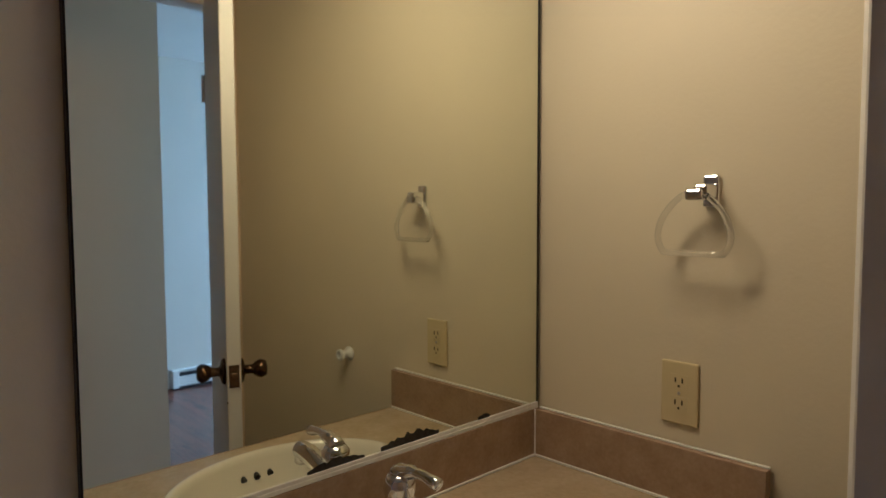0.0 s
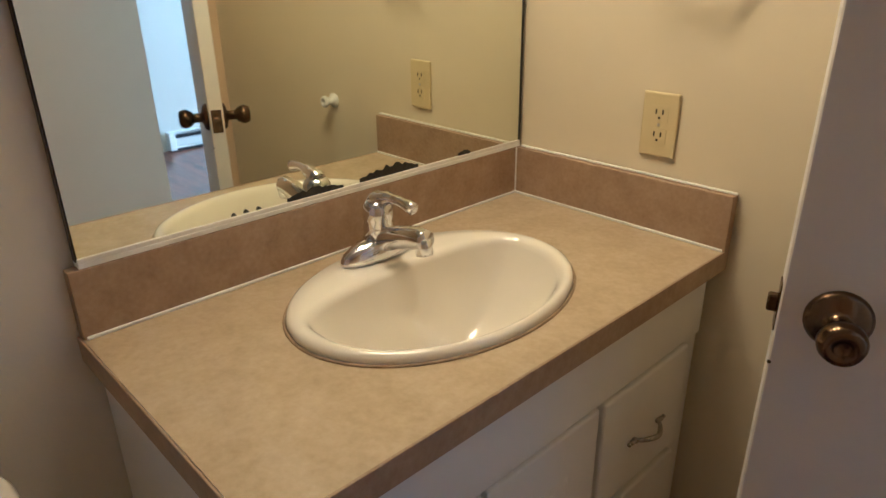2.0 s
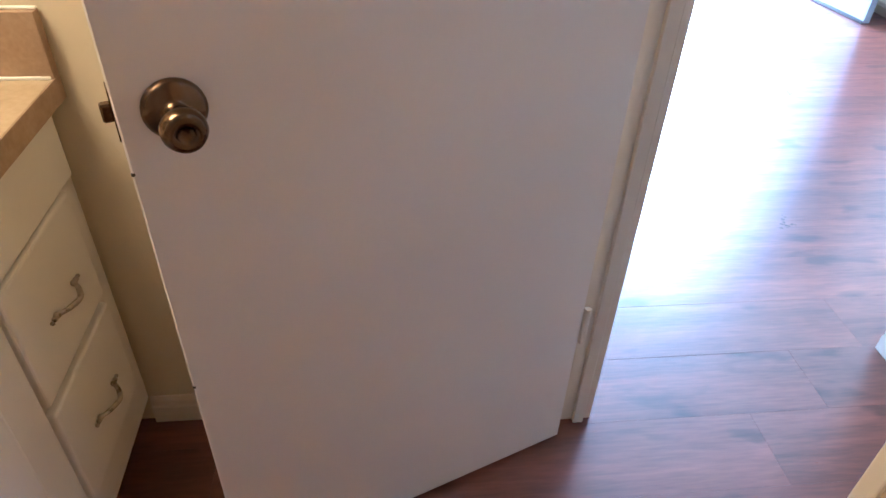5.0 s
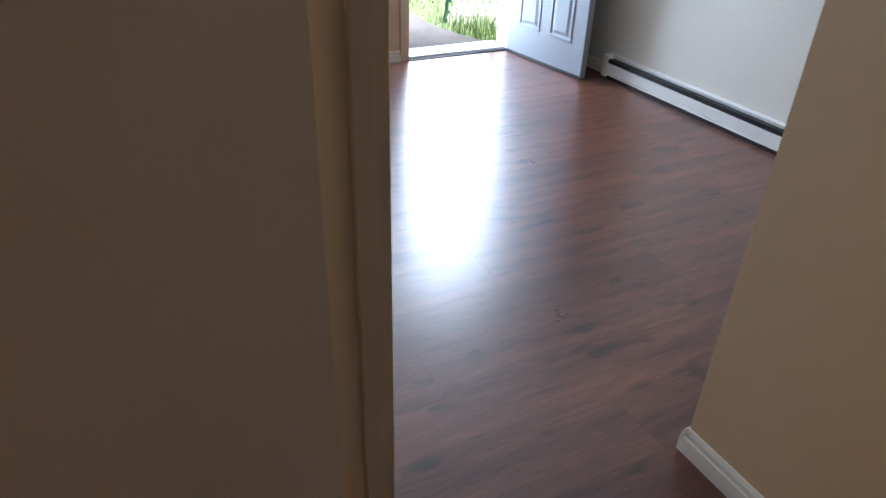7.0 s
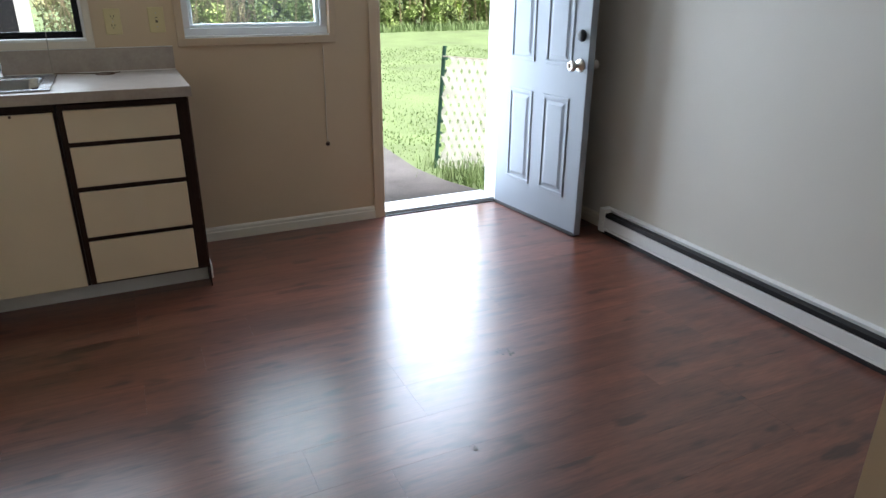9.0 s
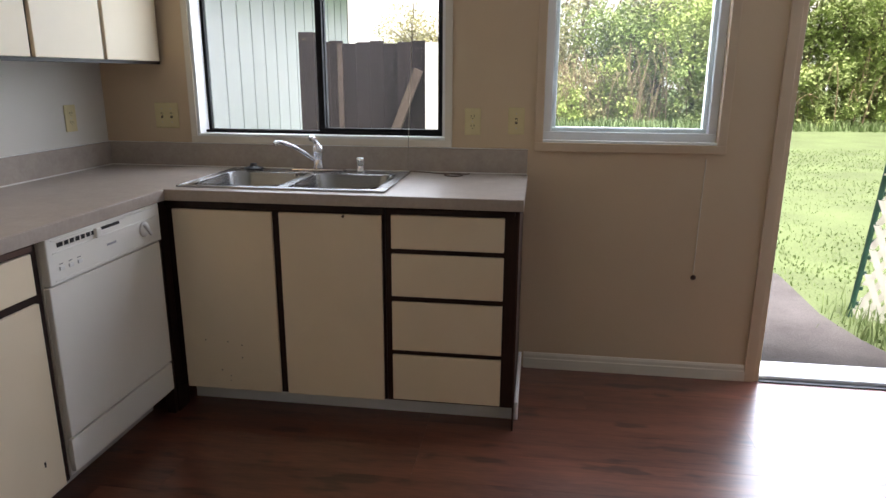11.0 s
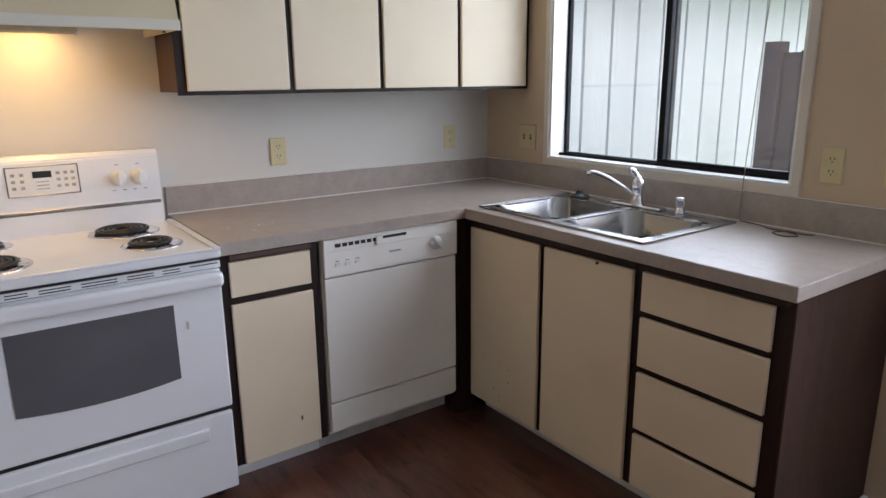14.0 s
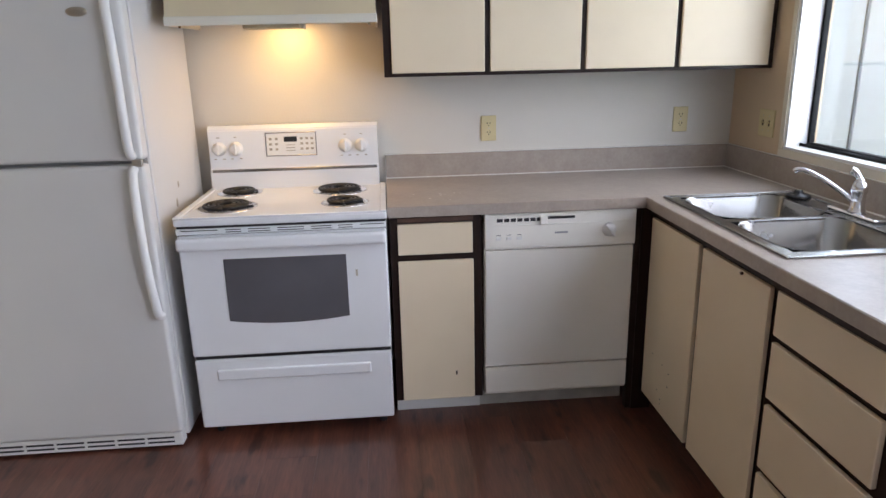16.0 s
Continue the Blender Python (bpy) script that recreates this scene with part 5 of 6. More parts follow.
# long oval foot with sloping shoulders
for k in range(1):
    rr = []
    for s, h in ((1.0, 0.0), (1.0, 0.006), (0.93, 0.014), (0.72, 0.024), (0.42, 0.032)):
        rr.append([bm.verts.new((0.105 + 0.028 * (s * 0.6 + 0.4) * math.cos(2 * math.pi * i / 28), SKY + 0.078 * s * math.sin(2 * math.pi * i / 28), ZB + h)) for i in range(28)])
    for a, b in zip(rr, rr[1:]):
        for i in range(28):
            bm.faces.new((a[i], a[(i + 1) % 28], b[(i + 1) % 28], b[i]))
    bm.faces.new(rr[-1])
part("foot", bm, CHROME, tf, smooth=True)
bm = bmesh.new()
lathe(bm, [(0.026, 0), (0.025, 0.030), (0.023, 0.040), (0.025, 0.045), (0.025, 0.064), (0.018, 0.074), (0.001, 0.077)], Matrix.Translation((0.105, SKY, ZB + 0.020)))
part("body", bm, CHROME, tf, smooth=True)
bm = bmesh.new()
tube(bm, smooth_path([(0.110, SKY, ZB + 0.024), (0.150, SKY, ZB + 0.042), (0.195, SKY, ZB + 0.054), (0.222, SKY, ZB + 0.056)], 5), [0.021 - 0.004 * k / 15 for k in range(16)], 14)
cyl(bm, (0.214, SKY, ZB + 0.058), (0.218, SKY, ZB + 0.032), 0.0135, n=18)
part("spout", bm, CHROME, tf, smooth=True)
bm = bmesh.new()
tube(bm, smooth_path([(0.100, SKY, ZB + 0.090), (0.120, SKY, ZB + 0.100), (0.155, SKY + 0.002, ZB + 0.105), (0.190, SKY + 0.004, ZB + 0.099)], 5), [0.016] * 4 + [0.012] * 4 + [0.008] * 5 + [0.010] * 3, 12)
part("lever", bm, CHROME, tf, smooth=True)
bm = bmesh.new()
cyl(bm, (0.068, SKY + 0.004, ZB + 0.0), (0.068, SKY + 0.004, ZB + 0.055), 0.003, n=10)
bmesh.ops.create_icosphere(bm, subdivisions=2, radius=0.006, matrix=Matrix.Translation((0.068, SKY + 0.004, ZB + 0.057)))
part("lift_rod", bm, CHROME, tf, smooth=True)

# towel ring
tr = thing("towel_ring", "clear acrylic towel ring on a chrome wall bracket", "towel ring", (0.385, YR, 1.375))
bm = bmesh.new()
box(bm, (0.372, YR - 0.010, 1.345), (0.400, YR, 1.400), 0.004, 2)
box(bm, (0.374, YR - 0.048, 1.358), (0.398, YR - 0.008, 1.384), 0.005, 2)
box(bm, (0.362, YR - 0.056, 1.356), (0.392, YR - 0.036, 1.376), 0.005, 2)
part("bracket", bm, CHROME, tr)
bm = bmesh.new()
pts = []
for i in range(48):
    a = 2 * math.pi * i / 48
    # rounded triangle with a flat bottom, narrow where it hangs
    z = max(0.060 * math.sin(a), -0.043)
    x = 0.078 * math.cos(a) * (0.80 - 3.4 * z)
    pts.append((0.374 + x, YR - 0.046 + 0.02 * z, 1.310 + z))
tube(bm, pts, 0.0052, 10, closed=True)
part("ring", bm, ACRYLIC, tr, "clear acrylic ring", smooth=True)
# door bumper
db = thing("door_bumper", "white round door bumper on the bathroom wall", "door stop", (0.709, YR, 0.925))
bm = bmesh.new()
lathe(bm, [(0.020, 0), (0.020, 0.006), (0.012, 0.010), (0.011, 0.026), (0.016, 0.030), (0.016, 0.038), (0.008, 0.040), (0.007, 0.034), (0.001, 0.034)], Matrix.Translation((0.709, YR, 0.925)) @ Matrix.Rotation(radians(90), 4, "X"))
part("bumper", bm, PLASTIC, db, smooth=True)

# toilet beside the vanity
tl = thing("toilet", "white porcelain toilet with a rounded tank lid", "toilet", (0.35, -4.66, 0))
TC = -4.637
bm = bmesh.new()
box(bm, (0.015, TC - 0.215, 0.385), (0.205, TC + 0.215, 0.672), 0.03, 4)
part("tank", bm, PORCELAIN, tl, smooth=True)
bm = bmesh.new()
for rr, z in ((0.97, 0.672), (1.0, 0.678), (1.0, 0.694), (0.97, 0.704), (0.88, 0.707)):
    pts = []
    for i in range(64):
        a = 2 * math.pi * i / 64
        ca, sa = math.cos(a), math.sin(a)
        pts.append(bm.verts.new((0.122 + 0.115 * rr * math.copysign(abs(ca) ** 0.55, ca), TC + 0.232 * rr * math.copysign(abs(sa) ** 0.55, sa), z)))
    if z > 0.672:
        for i in range(64):
            bm.faces.new((prev[i], prev[(i + 1) % 64], pts[(i + 1) % 64], pts[i]))
    prev = pts
bm.faces.new(prev)
part("tank_lid", bm, PORCELAIN, tl, smooth=True)


def oval_body(levels, nseg=32):
    b = bmesh.new()
    rs = []
    for cx, rx, ry, z in levels:
        rs.append([b.verts.new((cx + rx * math.cos(2 * math.pi * i / nseg), TC + ry * math.sin(2 * math.pi * i / nseg), z)) for i in range(nseg)])
    for p, q in zip(rs, rs[1:]):
        for i in range(nseg):
            b.faces.new((p[i], p[(i + 1) % nseg], q[(i + 1) % nseg], q[i]))
    b.faces.new(rs[0][::-1]), b.faces.new(rs[-1])
    return b


part("bowl", oval_body([(0.36, 0.20, 0.115, 0), (0.36, 0.19, 0.105, 0.10), (0.40, 0.20, 0.13, 0.20), (0.44, 0.24, 0.18, 0.33), (0.44, 0.25, 0.185, 0.385)]), PORCELAIN, tl, smooth=True)
part("seat", oval_body([(0.445, 0.255, 0.19, 0.387), (0.445, 0.258, 0.193, 0.400), (0.445, 0.25, 0.187, 0.408)]), PLASTIC, tl, smooth=True)
part("lid", oval_body([(0.44, 0.255, 0.19, 0.410), (0.44, 0.257, 0.192, 0.424), (0.44, 0.235, 0.175, 0.434)]), PLASTIC, tl, smooth=True)
bm = bmesh.new()
cyl(bm, (0.205, TC - 0.15, 0.66), (0.222, TC - 0.15, 0.66), 0.012, n=14)
box(bm, (0.217, TC - 0.155, 0.652), (0.227, TC - 0.085, 0.666), 0.003, 2)
part("flush_lever", bm, CHROME, tl)

# vanity light bar above the mirror
vl = thing("vanity_light", "chrome bar light with round bulbs above the mirror", "wall lamp", (0.03, -3.85, 2.02))
bx("bar", (0.001, -4.20, 1.985), (0.035, -3.50, 2.075), CHROME, vl, 0.004)
for y in (-4.12, -3.94, -3.76, -3.58):
    bm = bmesh.new()
    bmesh.ops.create_uvsphere(bm, u_segments=20, v_segments=12, radius=0.042, matrix=Matrix.Translation((0.085, y, 2.03)))
    part("bulb", bm, BULBGLOW, vl, "glowing round bulb", smooth=True)
area_lamp("vanity_lamp", (0.20, -3.84, 1.97), (0.62, -3.70, 1.35), 0.14, 0.50, 1.65, (1.0, 0.65, 0.265))


# ---- outside ----
GZ = -0.13
bm = bmesh.new()
rg = random.Random(3)
nx, ny = 60, 60
grid = []
for j in range(ny + 1):
    row = []
    for i in range(nx + 1):
        u, v = i / nx * 2 - 1, j / ny
        x = 2 + 900 * u ** 3 + 24 * u
        y = T + 900 * v ** 4 + 22 * v
        z = GZ + (0.05 * noise.noise((x * 0.6, y * 0.6, 0)) if y > 1.2 else 0)
        row.append(bm.verts.new((x, y, z)))
    grid.append(row)
for j in range(ny):
    for i in range(nx):
        bm.faces.new((grid[j][i], grid[j][i + 1], grid[j + 1][i + 1], grid[j + 1][i]))
tagged(part("ground", bm, GRASS, smooth=True), "bright green mown lawn reaching a hedge", "lawn", kind="structure")
# concrete path slab
bm = bmesh.new()
edge = [(2.2, T + 0.01), (4.30, T + 0.01), (4.10, 0.30), (3.90, 0.50), (3.80, 0.80), (3.74, 1.20), (3.76, 1.75), (3.77, 2.05), (3.60, 2.20), (2.2, 2.35)]
top = [bm.verts.new((x, y, GZ + 0.055)) for x, y in edge]
low = [bm.verts.new((x, y, GZ - 0.05)) for x, y in edge]
bm.faces.new(top)
for i in range(len(edge)):
    bm.faces.new((top[i], low[i], low[(i + 1) % len(edge)], top[(i + 1) % len(edge)]))
bmesh.ops.recalc_face_normals(bm, faces=bm.faces)
tagged(part("pavement", bm, CONCRETE), "worn grey concrete path outside the door", "path", kind="structure")


def tufts(name, spots, hmin, hmax, label, seed, material=BLADE, wid=0.006):
    r = random.Random(seed)
    verts, faces = [], []
    for x, y, z in spots:
        h, a, lean = r.uniform(hmin, hmax), r.uniform(0, 6.28), r.uniform(0.1, 0.6)
        c_, s_ = math.cos(a), math.sin(a)
        b = len(verts)
        w = wid * r.uniform(0.7, 1.3)
        verts += [(x - s_ * w, y + c_ * w, z), (x + s_ * w, y - c_ * w, z), (x + c_ * lean * h * 0.4 + s_ * w * .6, y + s_ * lean * h * 0.4 - c_ * w * .6, z + h * 0.6),
                  (x + c_ * lean * h * 0.4 - s_ * w * .6, y + s_ * lean * h * 0.4 + c_ * w * .6, z + h * 0.6), (x + c_ * lean * h, y + s_ * lean * h, z + h)]
        faces += [(b, b + 1, b + 2, b + 3), (b + 3, b + 2, b + 4)]
    me = bpy.data.meshes.new(name)
    me.from_pydata(verts, [], faces)
    me.materials.append(material)
    return tagged(new(name, me), label, "grass", kind="stuff")


r_ = random.Random(8)
sp1 = [(r_.gauss(4.06, 0.15), r_.gauss(0.88, 0.24), GZ + 0.02) for _ in range(420)]
tufts("grass_tuft", [p for p in sp1 if p[1] > 0.35 and p[0] + p[1] > 4.55], 0.05, 0.17, "tall bright grass tuft at the fence foot", 9, wid=0.005)
sp2 = [(r_.uniform(2.5, 9.5), 0.7 + 11 * r_.random() ** 1.6, GZ) for _ in range(22000)]
tufts("lawn_grass", [p for p in sp2 if not (p[0] < 3.82 and p[1] < 2.3)], 0.014, 0.036, "short green lawn blades", 10, wid=0.008)
sp3 = [(r_.uniform(-3, 24), r_.uniform(16.2, 17.6), GZ) for _ in range(9000)]
tufts("rough_grass", sp3, 0.08, 0.34, "long rough grass below the hedge", 12, wid=0.016)

# neighbouring building with board-and-batten siding
nb = thing("neighbour_building", "pale painted building with vertical board siding", "house", (-1.5, 4.0, GZ))
# backing coloured dark so the gaps between boards read as shaded grooves
bx("wall", (-4.0, 0.40, GZ - 0.1), (-0.535, 6.05, 2.42), mat("siding_groove_shade", (0.10, 0.11, 0.11), 0.7), nb)
for k in range(20):
    y = 0.435 + k * 0.275
    bx("siding_board", (-0.535, y, GZ), (-0.512, y + 0.250, 2.40), SIDING, nb, 0.002, seg=1)
bm = bmesh.new()
extrude_profile(bm, [(-0.12, 2.36), (-0.12, 2.46), (-2.26, 3.20), (-4.4, 2.46), (-4.4, 2.36)], lambda u, v, s: Vector((u, s, v)), 0.1, 6.35)
part("roof", bm, mat("grey_shingle", (0.14, 0.13, 0.12), 0.9, var=0.3, scale=12, bump=0.3), nb)
bx("fascia", (-0.12, 0.1, 2.26), (-0.09, 6.35, 2.465), SIDING, nb)

# wooden gate beside it
fn = thing("wooden_gate", "weathered dark brown board gate with a diagonal brace", "gate", (0.6, 2.47, GZ))
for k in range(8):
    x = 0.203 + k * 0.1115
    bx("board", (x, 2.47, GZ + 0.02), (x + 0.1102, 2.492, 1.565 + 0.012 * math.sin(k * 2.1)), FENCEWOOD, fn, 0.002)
bx("rail", (0.203, 2.494, 0.25), (1.094, 2.530, 0.34), FENCEWOOD, fn, 0.003)
bx("batten", (0.385, 2.450, GZ + 0.02), (0.425, 2.468, 1.555), mat("faded_batten_wood", (0.085, 0.066, 0.058), 0.8, var=0.2, scale=8), fn, 0.003)
bx("rail", (0.203, 2.494, 1.25), (1.094, 2.530, 1.34), FENCEWOOD, fn, 0.003)
bx("brace", (-0.62, -0.018, -0.035), (0.62, 0.018, 0.035), mat("pale_brace_wood", (0.10, 0.078, 0.065), 0.8, var=0.2, scale=8), fn, 0.003,
   m=Matrix.Translation((0.82, 2.412, 0.78)) @ Matrix.Rotation(radians(-68), 4, "Y"))
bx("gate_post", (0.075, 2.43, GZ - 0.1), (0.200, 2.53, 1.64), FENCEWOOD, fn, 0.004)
bx("gate_post", (1.097, 2.44, GZ - 0.1), (1.190, 2.53, 1.56), VINYL, fn, 0.004, "pale painted post")

# chain-link fence with white privacy slats, leaning
cf = thing("chain_link_fence", "chain-link fence woven with white slats on a green post", "fence", (4.02, 1.38, GZ))
bm = bmesh.new()
PB, PT = Vector((3.945, 1.29, GZ - 0.05)), Vector((4.035, 1.31, 0.845))
cyl(bm, PB, PT, 0.016, n=10)
for k in range(9):
    p = PB.lerp(PT, 0.15 + k * 0.095)
    box(bm, (p.x + 0.010, p.y - 0.012, p.z - 0.012), (p.x + 0.032, p.y + 0.012, p.z + 0.012), 0.003, 1)
part("post", bm, GREENSTEEL, cf, "green steel post with clips")
FD = Vector((1.55, -0.75, 0)).normalized()
LEN = 1.6


def on_fence(s, h):
    return PB + FD * s + Vector((0.065 * h, 0, 0.05 + h * (0.90 - 0.07 * s)))


# woven diamonds: two families of flat strips
for fam in (1, -1):
    bm = bmesh.new()
    for k in range(-22, 40):
        s0 = k * 0.062
        pts = []
        for i in range(13):
            h = i / 12
            s = s0 + fam * h * 0.42
            if 0.02 <= s <= LEN:
                pts.append((s, h))
        if len(pts) < 2:
            continue
        for (sa, ha), (sb, hb) in zip(pts, pts[1:]):
            w = 0.020
            q = [on_fence(sa - w, ha), on_fence(sa + w, ha), on_fence(sb + w, hb), on_fence(sb - w, hb)]
            off = Vector((0.004 * fam, 0.007 * fam, 0))
            bm.faces.new([bm.verts.new(v + off) for v in q])
    bmesh.ops.solidify(bm, geom=bm.faces[:], thickness=0.002)
    part("slat_weave", bm, SLATWHITE, cf, "woven white plastic slats")
bm = bmesh.new()
tube(bm, [on_fence(0.0, 1.0), on_fence(LEN, 1.0)], 0.006, 8)
part("top_wire", bm, NICKEL, cf)


# bright overcast sky low over the far distance
SKYGLOW = mat("overcast_sky", (0.5, 0.5, 0.5), 1.0, bump=0.0, emit=((0.93, 0.97, 1.0), 0.8))
bm = bmesh.new()
box(bm, (-90, 70, -3), (110, 70.5, 60))
tagged(part("backdrop", bm, SKYGLOW), "white overcast sky low over the distance", "sky", kind="structure")

# hedge of shrubs and small trees
def shrub(name, at, rx, ry, h, leaves, material, seed, label, category, trunk=True, size=0.13, bare=0):
    r = random.Random(seed)
    t = thing(name, label, category, at)
    bm = bmesh.new()
    x0, y0, z0 = at
    tips = []
    for k in range(7 + bare):
        a = r.uniform(0, 6.28)
        d = r.uniform(0.2, 0.9)
        tip = Vector((x0 + rx * d * math.cos(a), y0 + ry * d * math.sin(a), z0 + h * r.uniform(0.55, 1.0)))
        mid = Vector((x0 + rx * d * 0.35 * math.cos(a + 0.4), y0 + ry * d * 0.35 * math.sin(a + 0.4), z0 + h * r.uniform(0.25, 0.45)))
        base = Vector((x0 + r.uniform(-0.15, 0.15), y0 + r.uniform(-0.15, 0.15), z0 - 0.05))
        p = smooth_path([base, mid, tip], 5)
        tube(bm, p, [0.055 * (1 - i / len(p)) + 0.008 for i in range(len(p))], 6)
        tips += [mid, tip, (mid + tip) / 2]
        for _ in range(2 + bare // 3):
            e = tip + Vector((r.uniform(-0.8, 0.8), r.uniform(-0.5, 0.3), r.uniform(-0.5, 0.7)))
            tube(bm, [(mid + tip) / 2, (mid * 0.3 + tip * 0.7) + Vector((0, 0, 0.05)), e], [0.018, 0.012, 0.004], 5)
            tips.append(e)
    part("trunk", bm, BARK, t)
    # clumps of small folded leaves on uneven lobes
    lobes = [(Vector((x0 + rx * r.uniform(-0.9, 0.9), y0 + ry * r.uniform(-0.8, 0.6), z0 + h * r.uniform(0.10, 0.92))), r.uniform(0.35, 0.75)) for _ in range(26)]
    lobes += [(p, r.uniform(0.25, 0.5)) for p in tips]
    verts, faces = [], []
    for _ in range(leaves):
        c_, rad = lobes[r.randrange(len(lobes))]
        v = Vector((r.gauss(0, 1), r.gauss(0, 1), r.gauss(0, 1))).normalized() * rad * r.uniform(0.55, 1.05)
        p = c_ + v
        if p.z < z0:
            continue
        q = Euler((r.uniform(-1.0, 1.0), r.uniform(-1.0, 1.0), r.uniform(0, 6.28))).to_matrix()
        s = size * r.uniform(0.5, 1.25)
        b = len(verts)
        for lx, ly, lz in ((-0.5, 0, 0), (0, -0.30, 0.09), (0.5, 0, 0), (0, 0.30, 0.09)):
            verts.append(tuple(p + q @ Vector((lx * s, ly * s, lz * s))))
        faces += [(b, b + 1, b + 2), (b, b + 2, b + 3)]
    me = bpy.data.meshes.new("crown")
    me.from_pydata([tuple(Vector(v) - Vector(at)) for v in verts], [], faces)
    me.materials.append(material)
    o = new("crown", me)
    o.parent = t
    return t


rs = random.Random(21)
hedge = [(-1.5, 19.6, 3.0, LEAF_C, 10), (1.8, 19.2, 3.2, LEAF_C, 10), (4.4, 18.8, 2.9, LEAF_B, 6), (5.6, 20.2, 4.2, LEAF_C, 12), (6.6, 18.4, 3.1, LEAF_A, 4), (8.2, 19.6, 3.6, LEAF_A, 4), (9.4, 19.0, 3.8, LEAF_B, 3),
         (10.9, 18.4, 3.3, LEAF_B, 2), (11.9, 19.3, 4.3, LEAF_A, 3), (13.4, 18.4, 3.5, LEAF_A, 2), (14.6, 19.2, 4.4, LEAF_B, 2), (16.2, 18.7, 4.0, LEAF_A, 2), (18.0, 19.2, 4.2, LEAF_B, 2), (20.5, 19.5, 4.3, LEAF_A, 2), (23.5, 19.5, 4.3, LEAF_B, 2)]
for i, (x, y, h, m_, bare) in enumerate(hedge):
    kind_word = {"bright_leaf": "bright green leafy", "deep_leaf": "deep green leafy", "dry_leaf": "sparse brambly"}[m_.name]
    shrub("shrub", (x, y, GZ), 1.35, 1.0, h, 15000 if m_ is not LEAF_C else 9000, m_, 100 + i, kind_word + " shrub of the hedge behind the lawn", "shrub", size=0.115 if m_ is not LEAF_C else 0.10, bare=bare + 8)
STEM = mat("tan_bramble_stem", (0.34, 0.26, 0.17), 0.8, var=0.3, scale=5, bump=0.0)


def bramble(at, rx, h, leaves, material, seed, stems, label):
    """A low tangle: arching thin stems and a loose mass of leaves down to the ground."""
    r = random.Random(seed)
    t = thing("bramble", label, "shrub", at, "brambles below the hedge")
    x0, y0, z0 = at
    bm = bmesh.new()
    for _ in range(stems):
        bx_, by_ = x0 + r.uniform(-rx, rx), y0 + r.uniform(-0.5, 0.3)
        a, reach, top = r.uniform(-0.5, 3.6), r.uniform(0.4, 1.1), h * r.uniform(0.45, 1.1)
        tube(bm, smooth_path([(bx_, by_, z0 - 0.05), (bx_ + 0.3 * reach * math.cos(a), by_ - 0.15 * reach, z0 + top * 0.7),
                              (bx_ + 0.75 * reach * math.cos(a), by_ - 0.3 * reach * r.random(), z0 + top),
                              (bx_ + 1.2 * reach * math.cos(a), by_ - 0.3 * reach, z0 + top * r.uniform(0.5, 0.9))], 3), [0.016 - 0.0012 * k for k in range(10)], 4)
    tagged(part("stems", bm, STEM, t), "thin arching tan stems", kind="stuff")
    lobes = [(Vector((x0 + r.uniform(-rx, rx), y0 + r.uniform(-0.45, 0.5), z0 + h * r.random() ** 1.3 * 0.85)), r.uniform(0.18, 0.42)) for _ in range(34)]
    verts, faces = [], []
    for _ in range(leaves):
        c_, rad = lobes[r.randrange(len(lobes))]
        p = c_ + Vector((r.gauss(0, 1), r.gauss(0, 1), r.gauss(0, 1))).normalized() * rad * r.uniform(0.3, 1.15)
        if p.z < z0:
            continue
        q = Euler((r.uniform(-1.1, 1.1), r.uniform(-1.1, 1.1), r.uniform(0, 6.28))).to_matrix()
        k, b = 0.10 * r.uniform(0.5, 1.3), len(verts)
        verts += [tuple(p + q @ Vector((lx * k, ly * k, lz * k)) - Vector(at)) for lx, ly, lz in ((-0.5, 0, 0), (0, -0.32, 0.1), (0.5, 0, 0), (0, 0.32, 0.1))]
        faces += [(b, b + 1, b + 2), (b, b + 2, b + 3)]
    me = bpy.data.meshes.new("leaves")
    me.from_pydata(verts, [], faces)
    me.materials.append(material)
    o = new("leaves", me)
    o.parent = t


rb = random.Random(77)
for i in range(20):
    x = 1.0 + i * 1.08 + rb.uniform(-0.25, 0.25)
    dry = x < 6.4
    bramble((x, 17.75 + rb.uniform(-0.35, 0.5), GZ), 0.95, rb.uniform(1.5, 2.3) if dry else rb.uniform(1.7, 2.6), 5200 if dry else 7500,
            (LEAF_C, LEAF_A)[i % 2] if dry else (LEAF_B, LEAF_A, LEAF_B)[i % 3], 500 + i, 34 if dry else 8,
            "tangled bramble with bare tan stems below the hedge" if dry else "dense green bramble below the hedge")
for i, (x, y, h) in enumerate(((3.0, 24.0, 6.0), (8.5, 25.0, 6.5), (15.0, 25.0, 6.0), (21.0, 25.5, 6.4))):
    shrub("tree", (x, y, GZ), 2.6, 1.6, h, 3800, LEAF_A if i % 2 else LEAF_C, 300 + i, "thin spring-leafed tree behind the hedge", "tree", size=0.17, bare=10)
tr_ = thing("bare_trunk", "pale bare tree trunk beside the lawn", "tree", (8.55, 16.9, GZ))
bm = bmesh.new()
tube(bm, smooth_path([(8.55, 16.9, GZ - 0.1), (8.52, 16.9, 1.5), (8.62, 16.92, 3.2), (8.60, 16.95, 5.5)], 5), [0.16 - 0.006 * k for k in range(16)], 10)
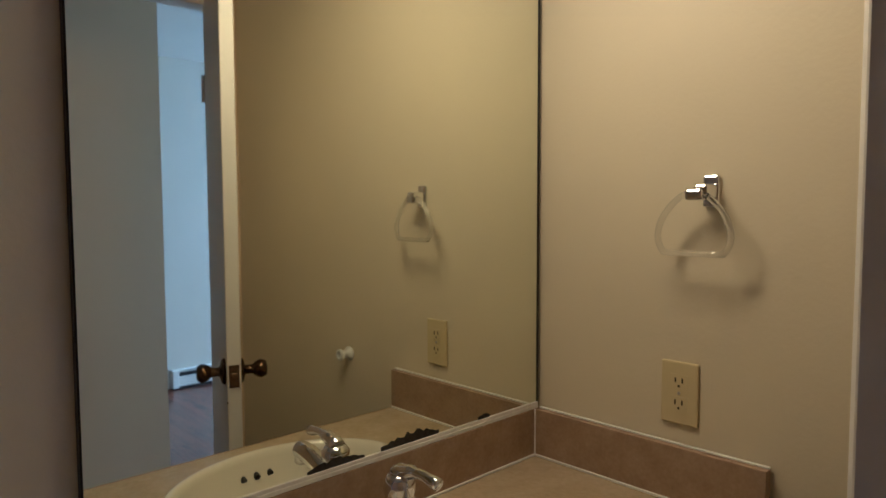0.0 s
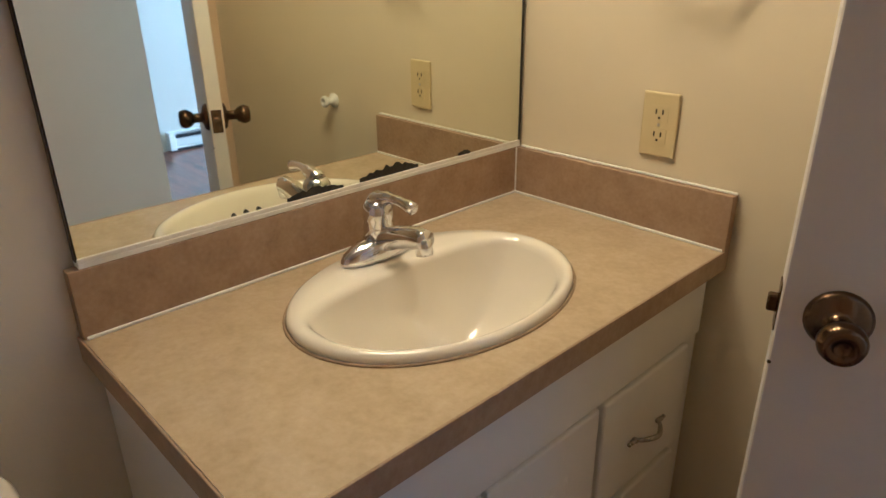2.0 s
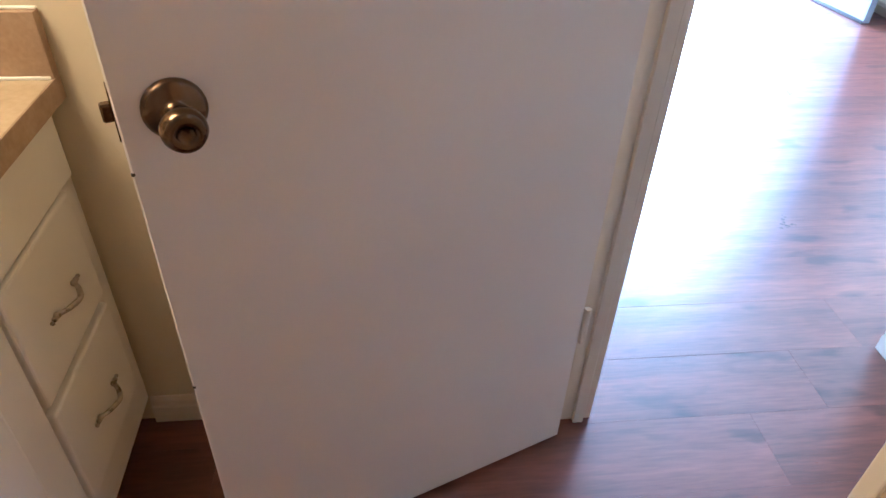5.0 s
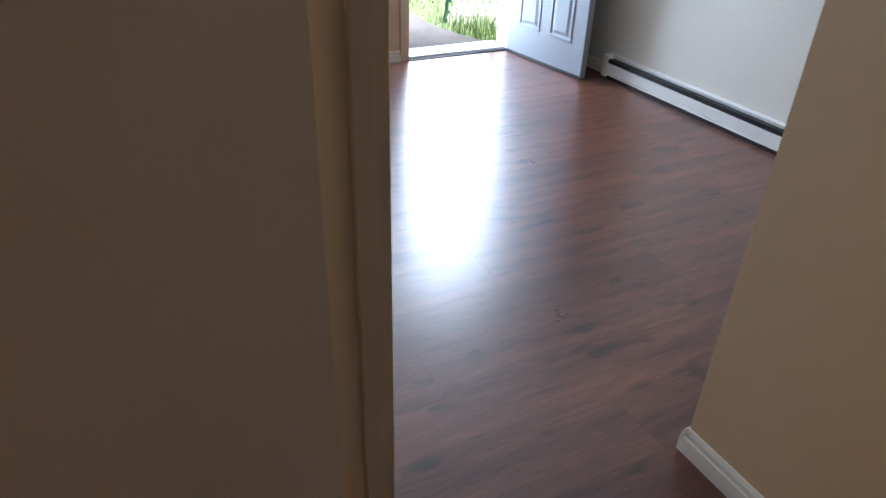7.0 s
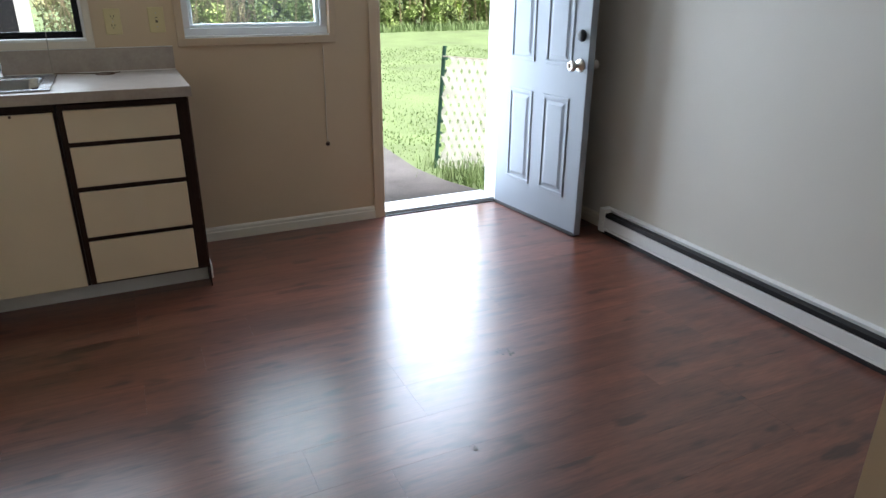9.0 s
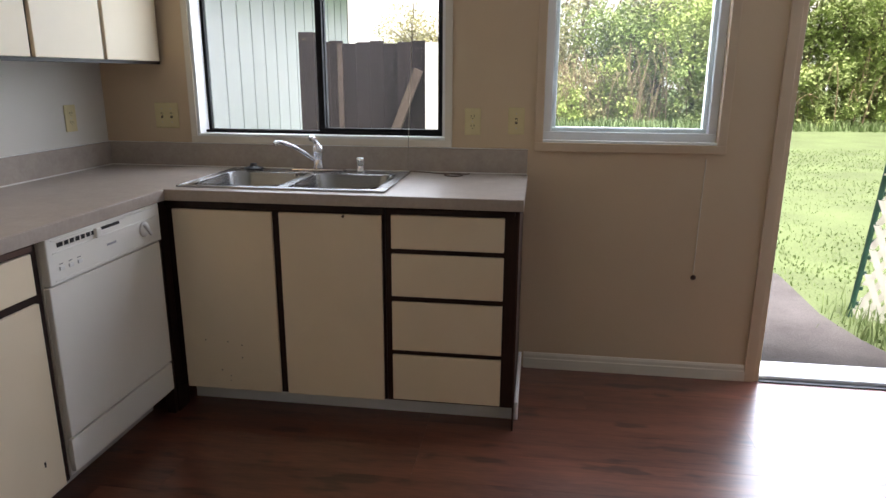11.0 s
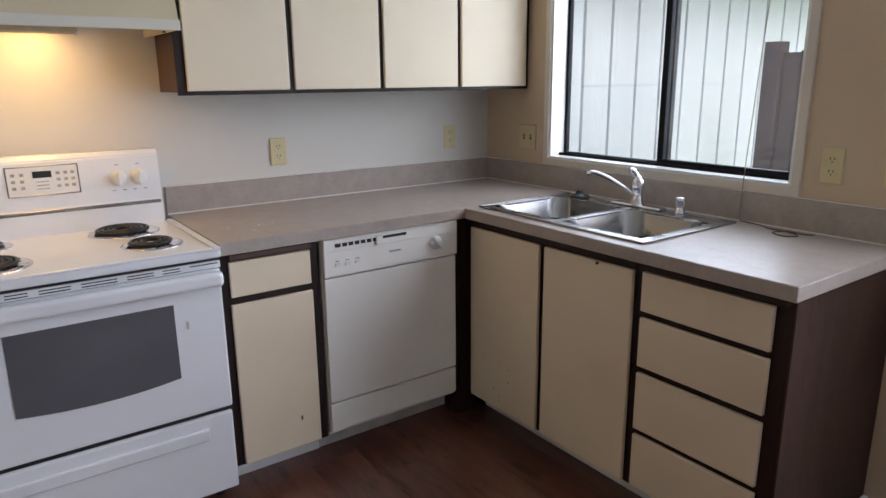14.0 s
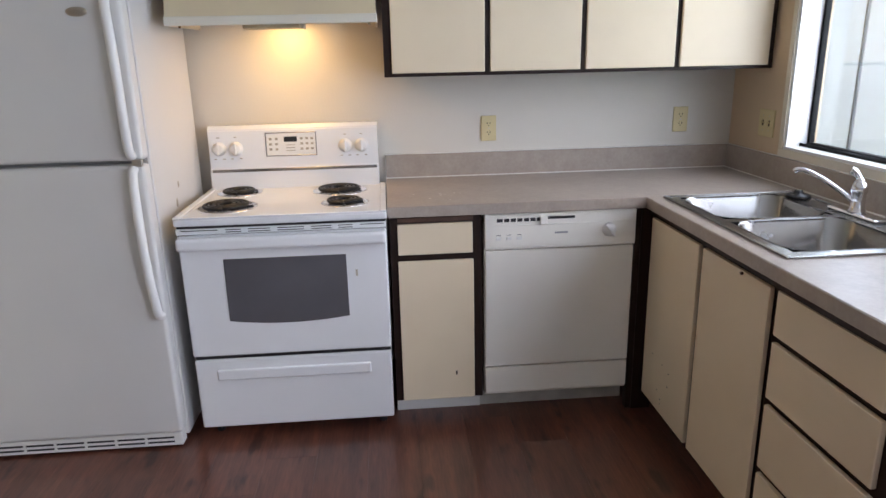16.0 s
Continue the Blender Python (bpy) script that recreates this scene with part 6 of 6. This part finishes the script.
for e in ((9.6, 16.7, 4.3), (7.8, 17.2, 4.6), (9.2, 17.0, 5.2)):
    tube(bm, smooth_path([(8.6, 16.92, 2.9), ((8.6 + e[0]) / 2, 16.9, 3.5), e], 4), [0.05 - 0.005 * k for k in range(9)], 6)
part("trunk", bm, BARK, tr_, smooth=True)

# ---- floor planks, running from west to east ----
PW, PL = 0.192, 1.22
plank_mesh = {}


def plank(x0, x1, y0, y1):
    key = (round(x1 - x0, 3), round(y1 - y0, 3))
    if key not in plank_mesh:
        b = bmesh.new()
        g = 0.00012
        box(b, (g, g, -0.008), (key[0] - g, key[1] - g, 0.0))
        es = [e for e in b.edges if all(v.co.z > -0.001 for v in e.verts)]
        bmesh.ops.bevel(b, geom=es, offset=0.0002, segments=1, affect="EDGES")
        me = bpy.data.meshes.new("plank")
        b.to_mesh(me)
        b.free()
        me.materials.append(FLOOR)
        plank_mesh[key] = me
    o = new("plank", plank_mesh[key])
    o.location = (x0, y0, 0)
    o.parent = floor


rp = random.Random(17)
row = 0
y = 0.0
while y > YS + 0.001:
    y0 = max(YS, y - PW)
    x = -rp.choice((0.0, 0.41, 0.82, 0.2, 0.61))
    while x < XE:
        x1 = min(x + PL, XE)
        plank(max(x, 0), x1, y0, y)
        x += PL
    y -= PW

# worn spots in the laminate
for x, yy, s, sd in ((2.322, -2.702, 0.030, 1), (2.50, -2.13, 0.016, 2), (2.871, -1.681, 0.026, 3)):
    sm = thing("floor_chip", "small scuffed chip in the laminate floor", "scuff", (x, yy, 0))
    q = random.Random(sd)
    bm = bmesh.new()
    for _ in range(14):
        px, py = x + q.gauss(0, s * 0.5), yy + q.gauss(0, s * 0.8)
        rr_ = s * q.uniform(0.08, 0.26)
        k = 7
        ring = [bm.verts.new((px + rr_ * q.uniform(0.6, 1.2) * math.cos(6.28 * i / k), py + rr_ * q.uniform(0.6, 1.2) * math.sin(6.28 * i / k), 0.0012)) for i in range(k)]
        bm.faces.new(ring)
    part("chip", bm, SPALL, sm)
